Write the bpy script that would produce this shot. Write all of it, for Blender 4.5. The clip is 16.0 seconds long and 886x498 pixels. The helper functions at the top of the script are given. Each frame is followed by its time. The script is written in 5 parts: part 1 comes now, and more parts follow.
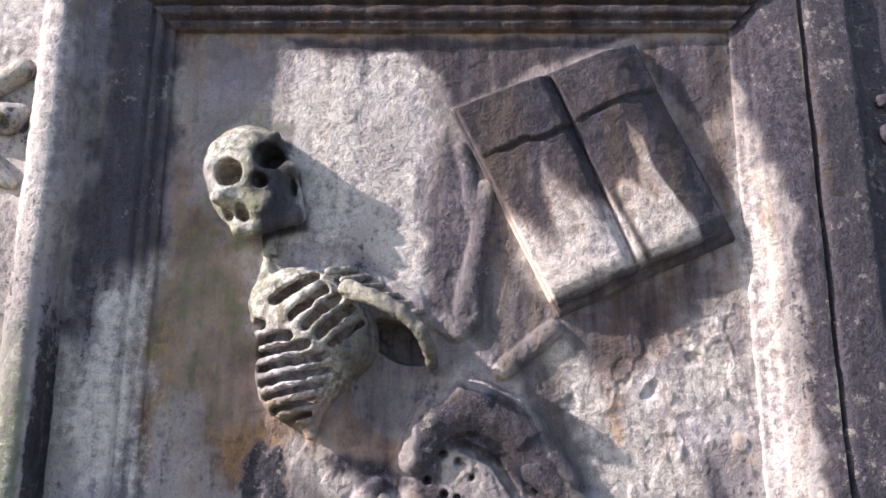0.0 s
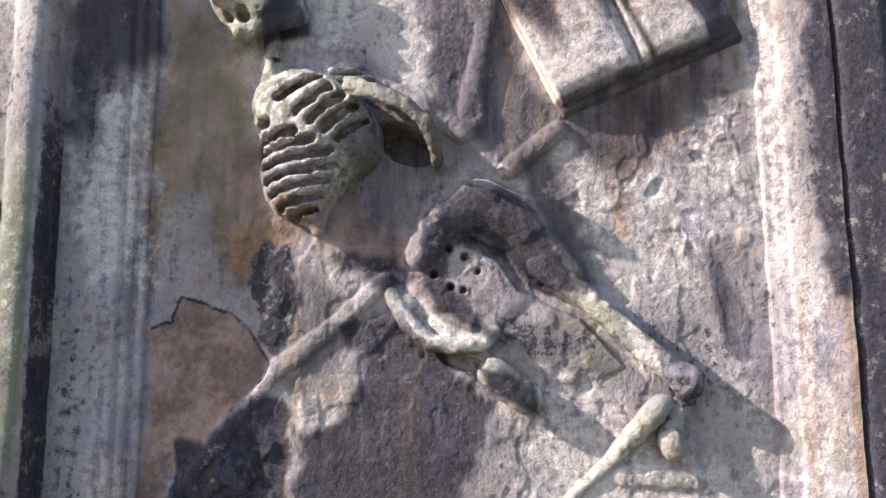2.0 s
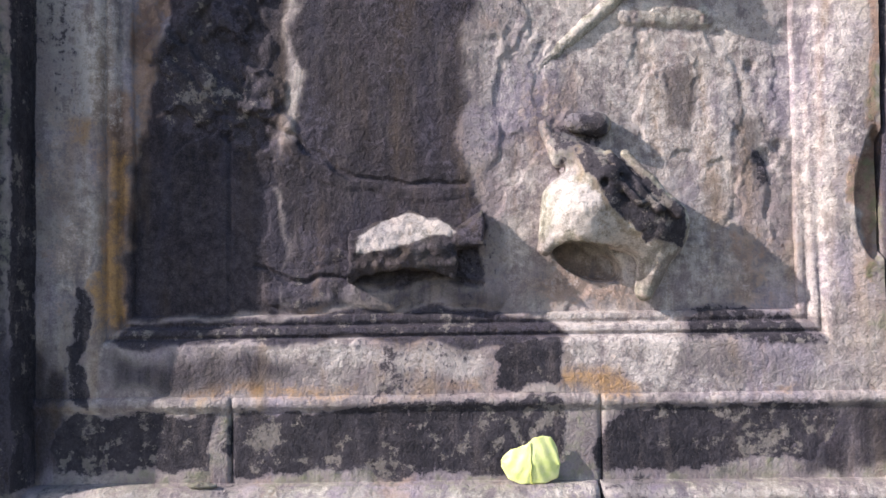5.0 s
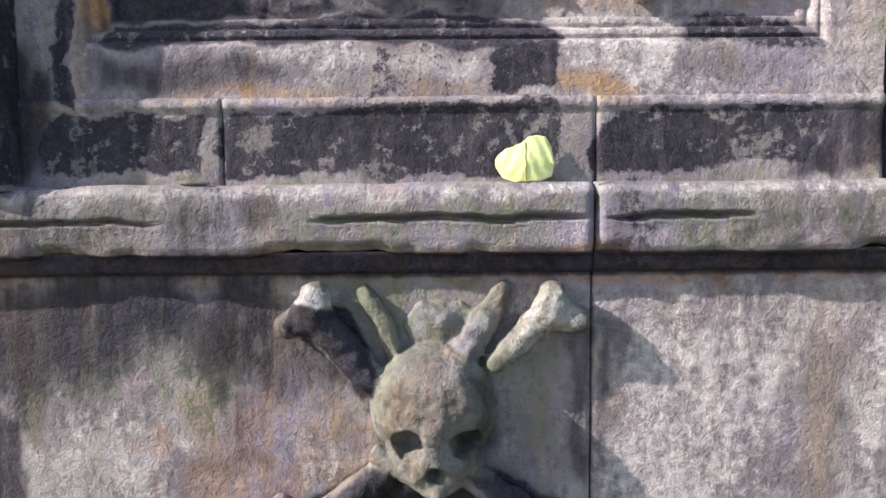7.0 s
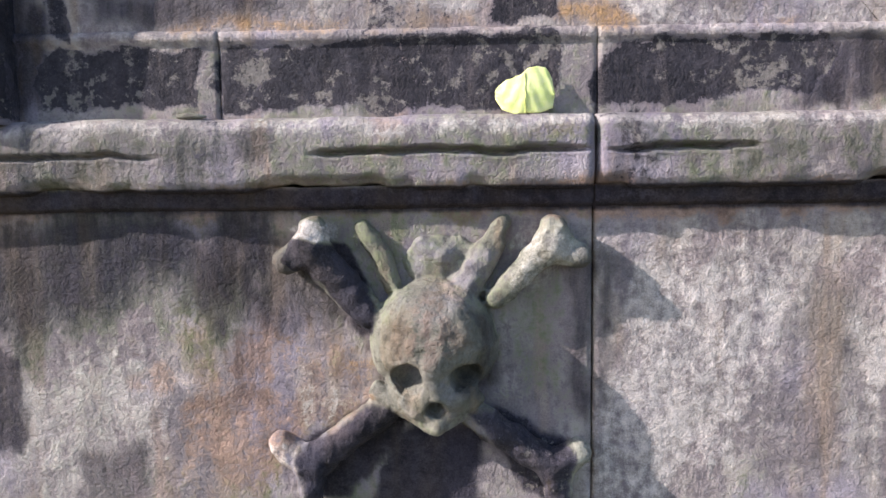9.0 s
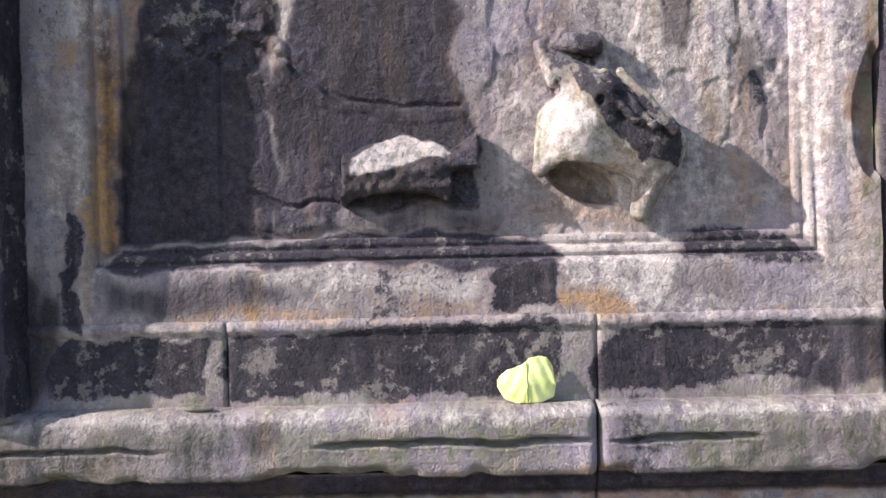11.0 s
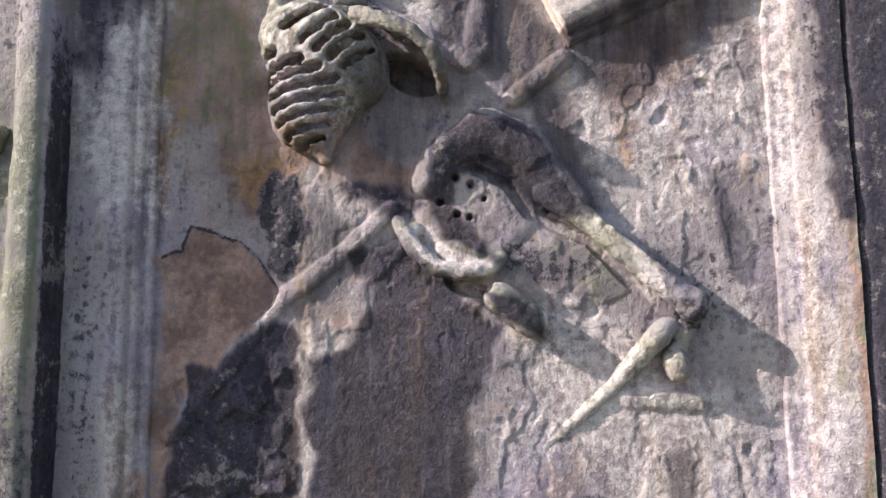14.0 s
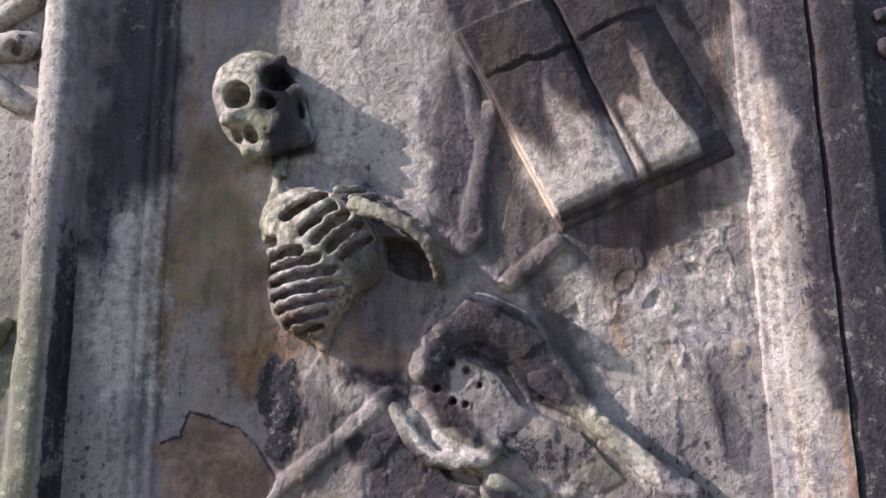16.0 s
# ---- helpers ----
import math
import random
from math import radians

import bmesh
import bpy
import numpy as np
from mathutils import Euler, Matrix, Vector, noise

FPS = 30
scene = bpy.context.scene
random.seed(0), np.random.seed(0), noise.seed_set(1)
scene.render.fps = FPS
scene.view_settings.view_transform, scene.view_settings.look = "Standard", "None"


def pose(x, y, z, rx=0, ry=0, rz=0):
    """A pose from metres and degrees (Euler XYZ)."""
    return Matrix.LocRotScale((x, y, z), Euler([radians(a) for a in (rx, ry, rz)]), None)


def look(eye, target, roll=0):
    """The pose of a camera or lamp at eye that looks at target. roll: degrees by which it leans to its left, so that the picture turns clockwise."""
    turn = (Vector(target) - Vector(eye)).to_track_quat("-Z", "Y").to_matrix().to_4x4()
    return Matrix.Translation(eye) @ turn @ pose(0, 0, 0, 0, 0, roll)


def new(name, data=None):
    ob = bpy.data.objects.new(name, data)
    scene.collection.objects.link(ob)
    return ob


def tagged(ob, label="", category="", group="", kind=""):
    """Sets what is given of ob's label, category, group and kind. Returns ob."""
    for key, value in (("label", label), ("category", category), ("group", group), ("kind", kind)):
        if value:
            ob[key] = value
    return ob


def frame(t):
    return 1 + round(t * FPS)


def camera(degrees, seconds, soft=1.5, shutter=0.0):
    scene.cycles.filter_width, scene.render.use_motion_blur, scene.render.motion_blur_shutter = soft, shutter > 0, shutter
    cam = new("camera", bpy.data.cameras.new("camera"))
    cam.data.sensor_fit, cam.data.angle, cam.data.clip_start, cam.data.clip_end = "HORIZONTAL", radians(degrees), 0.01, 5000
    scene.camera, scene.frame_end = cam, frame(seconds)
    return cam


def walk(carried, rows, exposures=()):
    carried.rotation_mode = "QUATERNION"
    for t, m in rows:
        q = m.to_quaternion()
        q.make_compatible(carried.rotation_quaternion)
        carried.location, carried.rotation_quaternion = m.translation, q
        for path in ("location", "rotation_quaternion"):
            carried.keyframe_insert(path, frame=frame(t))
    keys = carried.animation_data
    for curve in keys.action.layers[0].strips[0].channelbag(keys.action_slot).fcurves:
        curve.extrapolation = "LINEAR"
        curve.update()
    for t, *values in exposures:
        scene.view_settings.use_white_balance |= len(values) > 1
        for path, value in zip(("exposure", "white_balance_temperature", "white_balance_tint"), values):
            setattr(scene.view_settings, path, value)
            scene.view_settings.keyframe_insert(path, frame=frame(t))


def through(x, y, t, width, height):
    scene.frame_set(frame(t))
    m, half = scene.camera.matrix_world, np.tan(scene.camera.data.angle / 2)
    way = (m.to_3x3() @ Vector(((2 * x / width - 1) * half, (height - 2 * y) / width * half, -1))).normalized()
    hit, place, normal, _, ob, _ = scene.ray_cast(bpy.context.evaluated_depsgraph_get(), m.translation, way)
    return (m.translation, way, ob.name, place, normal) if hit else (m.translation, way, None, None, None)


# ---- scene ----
cam = camera(60.0, 16.0)
PATH = [
    (0, (-0.011, -1.176, 2.069), (-0.025, 0.775, 2.509), 0.2),
    (0.5, (-0.015, -1.17, 2.041), (-0.025, 0.785, 2.463), 0.1),
    (1, (-0.019, -1.159, 1.999), (-0.028, 0.805, 2.376), -0.1),
    (1.5, (-0.028, -1.142, 1.907), (-0.03, 0.83, 2.243), -0.2),
    (2, (-0.023, -1.137, 1.859), (-0.031, 0.842, 2.148), -0.4),
    (2.5, (-0.018, -1.128, 1.785), (-0.029, 0.856, 2.039), -0.2),
    (3, (-0.016, -1.117, 1.705), (-0.039, 0.872, 1.916), -0.9),
    (3.5, (-0.016, -1.102, 1.617), (-0.043, 0.891, 1.776), -0.8),
    (4, (-0.017, -1.092, 1.543), (-0.035, 0.904, 1.673), -1.1),
    (4.5, (-0.014, -1.083, 1.446), (-0.041, 0.914, 1.553), -0.9),
    (5, (-0.016, -1.072, 1.342), (-0.049, 0.927, 1.391), -0.8),
    (5.2, (-0.016, -1.069, 1.29), (-0.052, 0.93, 1.34), -0.7),
    (7.3, (-0.036, -1.067, 1.025), (-0.024, 0.924, 0.837), -0.5),
    (7.5, (-0.027, -1.067, 1.009), (-0.028, 0.923, 0.809), -0.5),
    (8, (-0.023, -1.068, 0.985), (-0.032, 0.921, 0.772), -1.2),
    (8.2, (-0.022, -1.067, 0.972), (-0.035, 0.921, 0.76), -0.7),
    (10.3, (-0.023, -1.061, 1.119), (-0.044, 0.935, 0.992), -1.1),
    (10.5, (-0.023, -1.062, 1.177), (-0.042, 0.935, 1.067), -1.2),
    (11, (-0.018, -1.064, 1.277), (-0.037, 0.936, 1.248), -1.3),
    (11.5, (-0.014, -1.072, 1.386), (-0.027, 0.927, 1.421), -1.4),
    (12, (-0.017, -1.083, 1.47), (-0.039, 0.915, 1.555), -1.4),
    (12.5, (-0.028, -1.097, 1.562), (-0.05, 0.899, 1.697), -1.3),
    (13, (-0.027, -1.112, 1.639), (-0.06, 0.882, 1.8), -1.1),
    (13.5, (-0.028, -1.125, 1.709), (-0.052, 0.865, 1.915), -0.9),
    (14, (-0.024, -1.136, 1.773), (-0.049, 0.848, 2.023), -0.7),
    (14.5, (-0.028, -1.148, 1.833), (-0.048, 0.832, 2.112), -0.6),
    (15, (-0.03, -1.163, 1.895), (-0.049, 0.81, 2.221), -0.6),
    (15.5, (-0.017, -1.172, 1.923), (-0.039, 0.795, 2.283), -0.5),
    (16, (-0.013, -1.185, 1.972), (-0.04, 0.778, 2.353), -0.7),
]
EXPOSURES = [(0.0, 1.12, 6220, 11), (1.5, 1.15, 6220, 11), (2.0, 1.05, 6220, 11), (3.0, 0.95, 6220, 12), (5.0, 0.7, 6220, 12), (8.0, 0.78, 6020, 9), (10.5, 0.78, 6170, 12), (12.0, 0.85, 6220, 12), (13.5, 0.88, 6220, 12), (14.0, 0.85, 6270, 12), (15.0, 0.6, 6220, 11), (16.0, 0.55, 6220, 11)]
walk(cam, [(t, look(eye, target, roll)) for t, eye, target, roll in PATH], EXPOSURES)

# ---- light: low sun raking along the wall ----
SUN_WAY = Vector((3.5, 1.0, -2.15)).normalized()
world = bpy.data.worlds.new("churchyard_sky")
scene.world = world
world.use_nodes = True
wn = world.node_tree.nodes
sky = wn.new("ShaderNodeTexSky")
sky.sky_type, sky.sun_disc = "NISHITA", False
sky.sun_elevation = math.asin(-SUN_WAY.z)
sky.sun_rotation = math.atan2(-SUN_WAY.x, -SUN_WAY.y)
world.node_tree.links.new(sky.outputs[0], wn["Background"].inputs[0])
wn["Background"].inputs[1].default_value = 0.14
sun_data = bpy.data.lights.new("sun", "SUN")
sun_data.energy, sun_data.angle, sun_data.color = 4.8, radians(0.55), (1.0, 0.93, 0.84)
sun = new("sun", sun_data)
sun.rotation_mode = "QUATERNION"
sun.rotation_quaternion = SUN_WAY.to_track_quat("-Z", "Y")


# ---- noise ----
def lattice(ix, iy, iz, seed):
    h = (ix.astype(np.uint32) * np.uint32(374761393) + iy.astype(np.uint32) * np.uint32(668265263)
         + iz.astype(np.uint32) * np.uint32(2246822519) + np.uint32(seed * 3266489917 % 4294967296))
    h = (h ^ (h >> np.uint32(13))) * np.uint32(1274126177)
    h = (h ^ (h >> np.uint32(16))) * np.uint32(2654435761)
    return ((h >> np.uint32(8)) & np.uint32(65535)).astype(np.float32) / 32767.5 - 1


def value_noise(x, y, z, seed):
    fx, fy, fz = np.floor(x), np.floor(y), np.floor(z)
    ix, iy, iz = fx.astype(np.int64), fy.astype(np.int64), fz.astype(np.int64)
    tx, ty, tz = x - fx, y - fy, z - fz
    tx, ty, tz = (t * t * (3 - 2 * t) for t in (tx, ty, tz))
    out = 0
    for a in (0, 1):
        for b in (0, 1):
            for c in (0, 1):
                w = (tx if a else 1 - tx) * (ty if b else 1 - ty) * (tz if c else 1 - tz)
                out = out + w * lattice(ix + a, iy + b, iz + c, seed)
    return out


def fbm(x, y, z, size, octaves=3, seed=1):
    """Fractal noise of about -1 to 1 whose largest lumps measure size metres."""
    out, gain, f = 0, 1.0, 1.0 / size
    for n in range(octaves):
        out = out + gain * value_noise(x * f + 31.7 * n, y * f + 11.3, z * f + 5.1 * n, seed + n)
        gain, f = gain * 0.5, f * 2.03
    return out


def flat(v):
    return np.zeros_like(v)


def ramp(v, a, b):
    t = np.clip((v - a) / (b - a), 0, 1)
    return t * t * (3 - 2 * t)


# ---- weathering and painted shade: where each kind of mark lies on the wall ----
STAINS_AND_SHADE = []


def stain_or_shade(kind, strength, soft, *outline):
    """A mark on the wall, dirt and painted shade alike: its strength, the width of its fading rim and its outline in x
    and z.
    """
    STAINS_AND_SHADE.append((kind, strength, soft, outline))


# shade over the panel's upper left, put into the colour
stain_or_shade("film_or_shade", 0.35, 0.02, (-0.465, 2.694), (-0.285, 2.694), (-0.288, 2.653), (-0.329, 2.553), (-0.418, 2.504), (-0.443, 2.465))
# dark brown above the book, with the top moulding's shadow painted in
stain_or_shade("film_or_shade", 0.8, 0.012, (-0.285, 2.698), (0.287, 2.698), (0.144, 2.638), (-0.005, 2.573), (-0.034, 2.633), (-0.1, 2.668), (-0.27, 2.671))
stain_or_shade("brown", 0.55, 0.02, (-0.285, 2.698), (0.287, 2.698), (0.144, 2.638), (-0.005, 2.573), (-0.034, 2.633), (-0.1, 2.668), (-0.27, 2.671))
stain_or_shade("crust", 0.42, 0.02, (-0.041, 2.437), (0.008, 2.523), (0.058, 2.437), (0.084, 2.335), (-0.005, 2.202), (-0.054, 2.344))
stain_or_shade("film_or_shade", 0.65, 0.02, (-0.049, 2.437), (-0.015, 2.523), (0.008, 2.523), (0.058, 2.437), (0.084, 2.335), (0.056, 2.228), (-0.005, 2.202), (-0.04, 2.237), (-0.054, 2.344))
stain_or_shade("film_or_shade", 0.7, 0.02, (0.297, 2.698), (0.462, 2.698), (0.447, 2.563), (0.389, 2.524), (0.339, 2.613))
stain_or_shade("brown", 0.5, 0.02, (0.297, 2.698), (0.462, 2.698), (0.447, 2.563), (0.401, 2.438), (0.339, 2.613))
# dark hip arch, including the ribs' shadow painted onto it
stain_or_shade("film_or_shade", 1.0, 0.012, (-0.066, 2.031), (-0.049, 2.082), (0.014, 2.12), (0.089, 2.101), (0.141, 2.027), (0.176, 1.959), (0.118, 1.964), (0.07, 1.995), (0.029, 2.029), (-0.012, 2.026), (-0.021, 1.971), (0.015, 1.937), (0.051, 1.899), (-0.039, 1.928), (-0.061, 1.97))
stain_or_shade("crust", 0.6, 0.012, (-0.062, 2.04), (-0.045, 2.082), (0.014, 2.111), (-0.012, 2.03), (-0.038, 1.972), (-0.058, 1.976))
stain_or_shade("crust", 0.4, 0.025, (-0.579, 2.777), (-0.479, 2.777), (-0.465, 2.663), (-0.457, 2.506), (-0.457, 2.348), (-0.497, 2.303), (-0.535, 2.241), (-0.569, 2.122), (-0.59, 2.276), (-0.58, 2.506))
stain_or_shade("film_or_shade", 0.75, 0.03, (-0.584, 2.777), (-0.47, 2.777), (-0.456, 2.663), (-0.449, 2.458), (-0.456, 2.33), (-0.493, 2.303), (-0.543, 2.276), (-0.577, 2.19), (-0.59, 2.276), (-0.58, 2.506))
stain_or_shade("pale", 0.95, 0.03, (-0.575, 2.173), (-0.541, 2.259), (-0.479, 2.294), (-0.449, 1.962), (-0.564, 1.961))
stain_or_shade("pale", 0.62, 0.02, (-0.587, 2.202), (-0.487, 2.2), (-0.473, 1.986), (-0.488, 1.796), (-0.489, 1.544), (-0.568, 1.545), (-0.583, 1.822), (-0.571, 1.946))
stain_or_shade("pale", 0.45, 0.02, (-0.574, 1.72), (-0.507, 1.718), (-0.512, 1.562), (-0.496, 1.484), (-0.493, 1.344), (-0.571, 1.283), (-0.574, 1.485))
stain_or_shade("film_or_shade", 0.95, 0.02, (0.456, 2.776), (0.571, 2.776), (0.567, 2.555), (0.568, 2.368), (0.519, 2.404), (0.498, 2.46), (0.475, 2.555), (0.445, 2.633))
stain_or_shade("crust", 0.4, 0.02, (0.456, 2.776), (0.564, 2.776), (0.565, 2.555), (0.568, 2.386), (0.522, 2.386), (0.5, 2.432), (0.475, 2.555), (0.445, 2.633))
stain_or_shade("crust", 0.72, 0.006, (0.549, 2.456), (0.567, 2.456), (0.565, 2.109), (0.56, 1.952), (0.54, 1.951), (0.548, 2.192))
stain_or_shade("crust", 0.55, 0.008, (0.553, 2.178), (0.566, 2.177), (0.559, 1.966), (0.538, 1.958))
stain_or_shade("pale", 0.8, 0.02, (0.456, 2.545), (0.477, 2.422), (0.493, 2.341), (0.507, 2.227), (0.52, 2.109), (0.524, 1.95), (0.436, 1.95), (0.441, 2.15), (0.438, 2.323))
stain_or_shade("film_or_shade", 0.85, 0.012, (0.524, 2.503), (0.564, 2.503), (0.569, 2.109), (0.564, 1.952), (0.532, 1.951), (0.52, 2.192))
stain_or_shade("pale", 0.7, 0.015, (0.455, 2.18), (0.52, 2.178), (0.523, 1.967), (0.522, 1.78), (0.537, 1.607), (0.544, 1.484), (0.49, 1.485), (0.488, 1.685), (0.481, 1.821), (0.453, 1.829), (0.452, 2.01))
stain_or_shade("pale", 0.6, 0.015, (0.452, 1.699), (0.521, 1.698), (0.516, 1.506), (0.505, 1.391), (0.494, 1.27), (0.464, 1.27), (0.454, 1.468))
stain_or_shade("pale", 0.8, 0.02, (-0.274, 2.668), (-0.062, 2.668), (-0.05, 2.563), (-0.052, 2.437), (-0.036, 2.246), (-0.165, 2.326), (-0.263, 2.335))
stain_or_shade("pale", 0.5, 0.03, (0.132, 2.159), (0.177, 2.229), (0.245, 2.194), (0.432, 2.264), (0.433, 1.964), (0.251, 1.963), (0.211, 1.987), (0.106, 2.109))
stain_or_shade("pale", 0.62, 0.02, (0.168, 2.146), (0.449, 2.167), (0.457, 2.018), (0.365, 2.02), (0.369, 1.935), (0.431, 1.85), (0.455, 1.718), (0.455, 1.464), (0.297, 1.474), (0.259, 1.506), (0.143, 1.61), (0.061, 1.563), (0.01, 1.47), (0.012, 1.612), (0.044, 1.724), (0.054, 1.786), (0.195, 1.722), (0.237, 1.738), (0.342, 1.72), (0.448, 1.726), (0.347, 1.835), (0.22, 1.946), (0.169, 2.024))
stain_or_shade("pale", 0.45, 0.03, (0.024, 1.718), (0.442, 1.71), (0.445, 1.512), (0.375, 1.513), (0.349, 1.403), (0.44, 1.292), (0.284, 1.286), (0.104, 1.288), (0.041, 1.305), (0.027, 1.4), (0.036, 1.479), (0.01, 1.599))
stain_or_shade("film_or_shade", 0.6, 0.008, (0.365, 2.02), (0.389, 2.003), (0.434, 1.908), (0.423, 1.858), (0.39, 1.867), (0.368, 1.943))
stain_or_shade("film_or_shade", 0.55, 0.008, (0.278, 1.608), (0.305, 1.639), (0.325, 1.591), (0.312, 1.536), (0.276, 1.537))
stain_or_shade("film_or_shade", 0.5, 0.012, (0.381, 1.551), (0.421, 1.543), (0.408, 1.465), (0.376, 1.465))
stain_or_shade("brown", 0.75, 0.02, (0.205, 2.273), (0.251, 2.309), (0.345, 2.264), (0.339, 2.177), (0.259, 2.126), (0.246, 2.027), (0.221, 2.035), (0.202, 2.194))
stain_or_shade("ochre", 0.62, 0.012, (0.224, 2.109), (0.246, 2.117), (0.246, 2.035), (0.225, 2.027))
stain_or_shade("ochre", 0.5, 0.012, (0.398, 2.056), (0.428, 2.06), (0.419, 1.995), (0.398, 1.995))
stain_or_shade("film_or_shade", 0.5, 0.015, (0.363, 2.027), (0.387, 2.011), (0.4, 1.964), (0.358, 1.963))
stain_or_shade("film_or_shade", 0.45, 0.015, (0.393, 2.336), (0.437, 2.345), (0.432, 2.264), (0.398, 2.273))
stain_or_shade("green", 0.5, 0.04, (-0.452, 2.465), (-0.362, 2.353), (-0.315, 2.307), (-0.319, 2.227), (-0.313, 2.124), (-0.361, 2.074), (-0.397, 2.107), (-0.459, 2.124), (-0.461, 2.298))
stain_or_shade("brown", 0.8, 0.03, (-0.455, 2.504), (-0.362, 2.353), (-0.315, 2.307), (-0.319, 2.227), (-0.286, 2.107), (-0.241, 2.041), (-0.254, 1.977), (-0.354, 1.976), (-0.397, 2.107), (-0.47, 2.107), (-0.461, 2.298))
stain_or_shade("ochre", 0.62, 0.015, (-0.364, 2.057), (-0.319, 2.078), (-0.266, 2.041), (-0.255, 1.993), (-0.295, 1.969), (-0.347, 2))
stain_or_shade("brown", 0.9, 0.01, (-0.473, 2.106), (-0.45, 2.115), (-0.45, 1.976), (-0.466, 1.967))
stain_or_shade("ochre", 0.4, 0.01, (-0.473, 2.106), (-0.456, 2.115), (-0.454, 2.01), (-0.467, 2.002))
stain_or_shade("brown", 1.0, 0.012, (-0.175, 2.095), (-0.132, 2.075), (-0.089, 2.034), (-0.096, 1.977), (-0.155, 2.001), (-0.182, 2.05))
stain_or_shade("pale", 0.5, 0.02, (-0.142, 2.116), (-0.057, 2.159), (-0.014, 2.117), (-0.055, 2.042), (-0.098, 2.058))
stain_or_shade("brown", 0.95, 0.006, (-0.465, 1.906), (-0.433, 1.917), (-0.417, 1.954), (-0.349, 1.934), (-0.315, 1.912), (-0.283, 1.858), (-0.29, 1.837), (-0.331, 1.796), (-0.355, 1.78), (-0.371, 1.731), (-0.428, 1.699), (-0.461, 1.765))
stain_or_shade("brown", 0.75, 0.012, (-0.468, 1.798), (-0.43, 1.781), (-0.419, 1.475), (-0.464, 1.476))
stain_or_shade("crust", 0.8, 0.012, (-0.298, 2.042), (-0.253, 2.024), (-0.24, 1.955), (-0.248, 1.904), (-0.273, 1.862), (-0.297, 1.905), (-0.308, 1.982))
stain_or_shade("film_or_shade", 0.55, 0.03, (-0.291, 2.05), (-0.148, 1.944), (-0.181, 1.844), (-0.215, 1.778), (-0.264, 1.812), (-0.299, 1.905))
stain_or_shade("pale", 0.45, 0.02, (-0.232, 2.019), (-0.19, 1.996), (-0.139, 1.957), (-0.215, 1.895), (-0.238, 1.878), (-0.24, 1.963))
stain_or_shade("pale", 0.75, 0.008, (-0.181, 1.93), (-0.131, 1.975), (-0.106, 1.962), (-0.148, 1.923), (-0.215, 1.879), (-0.265, 1.86), (-0.281, 1.869))
# dark lower left: black crust plus painted shade up to a shadow's edge
stain_or_shade("film_or_shade", 1.0, 0.01, (-0.413, 1.699), (-0.331, 1.79), (-0.264, 1.81), (-0.254, 1.778), (-0.257, 1.616), (-0.26, 1.458), (-0.423, 1.46), (-0.434, 1.65))
stain_or_shade("film_or_shade", 1.0, 0.01, (-0.433, 1.566), (-0.313, 1.568), (-0.274, 1.484), (-0.256, 1.388), (-0.253, 1.325), (-0.268, 1.281), (-0.476, 1.279), (-0.469, 1.487), (-0.425, 1.647), (-0.416, 1.743), (-0.256, 1.74), (-0.258, 1.636), (-0.281, 1.548))
stain_or_shade("crust", 0.62, 0.03, (-0.433, 1.679), (-0.336, 1.726), (-0.304, 1.66), (-0.273, 1.556), (-0.242, 1.499), (-0.305, 1.524), (-0.417, 1.542))
stain_or_shade("crust", 0.6, 0.02, (-0.428, 1.666), (-0.331, 1.796), (-0.281, 1.804), (-0.33, 1.73), (-0.395, 1.666))
stain_or_shade("film_or_shade", 0.85, 0.014, (-0.181, 1.911), (-0.106, 1.944), (-0.015, 1.857), (0.051, 1.791), (0.024, 1.725), (0.008, 1.66), (-0.01, 1.455), (-0.246, 1.458), (-0.235, 1.615), (-0.223, 1.728), (-0.181, 1.777), (-0.148, 1.843))
stain_or_shade("crust", 0.42, 0.03, (-0.148, 1.927), (-0.106, 1.944), (-0.015, 1.857), (0.051, 1.791), (0.024, 1.725), (-0.05, 1.726), (-0.148, 1.826))
stain_or_shade("film_or_shade", 0.85, 0.012, (-0.239, 1.756), (0.012, 1.751), (-0.002, 1.623), (-0.004, 1.535), (0.01, 1.455), (0.019, 1.4), (0.01, 1.313), (-0.18, 1.316), (-0.267, 1.293), (-0.255, 1.388), (-0.27, 1.484), (-0.249, 1.523), (-0.209, 1.579), (-0.248, 1.643))
stain_or_shade("film_or_shade", 0.5, 0.02, (-0.267, 1.325), (0.041, 1.321), (0.056, 1.285), (-0.276, 1.278))
stain_or_shade("crust", 0.55, 0.015, (-0.179, 1.371), (-0.164, 1.323), (-0.18, 1.292), (-0.26, 1.289), (-0.243, 1.404))
stain_or_shade("pale", 0.4, 0.014, (-0.258, 1.828), (-0.227, 1.828), (-0.188, 1.794), (-0.224, 1.729), (-0.232, 1.615), (-0.221, 1.536), (-0.166, 1.496), (-0.214, 1.488), (-0.249, 1.536), (-0.253, 1.696))
stain_or_shade("pale", 0.88, 0.01, (-0.312, 1.653), (-0.28, 1.644), (-0.265, 1.604), (-0.277, 1.572), (-0.293, 1.552), (-0.309, 1.568), (-0.297, 1.604))
stain_or_shade("pale", 0.9, 0.005, (-0.368, 1.69), (-0.351, 1.684), (-0.354, 1.665), (-0.375, 1.676))
stain_or_shade("pale", 0.9, 0.006, (-0.314, 1.821), (-0.281, 1.854), (-0.277, 1.829), (-0.298, 1.804), (-0.331, 1.804))
stain_or_shade("ochre", 0.5, 0.005, (-0.165, 1.877), (-0.158, 1.843), (-0.148, 1.826), (-0.161, 1.792), (-0.181, 1.773), (-0.176, 1.802), (-0.166, 1.835))
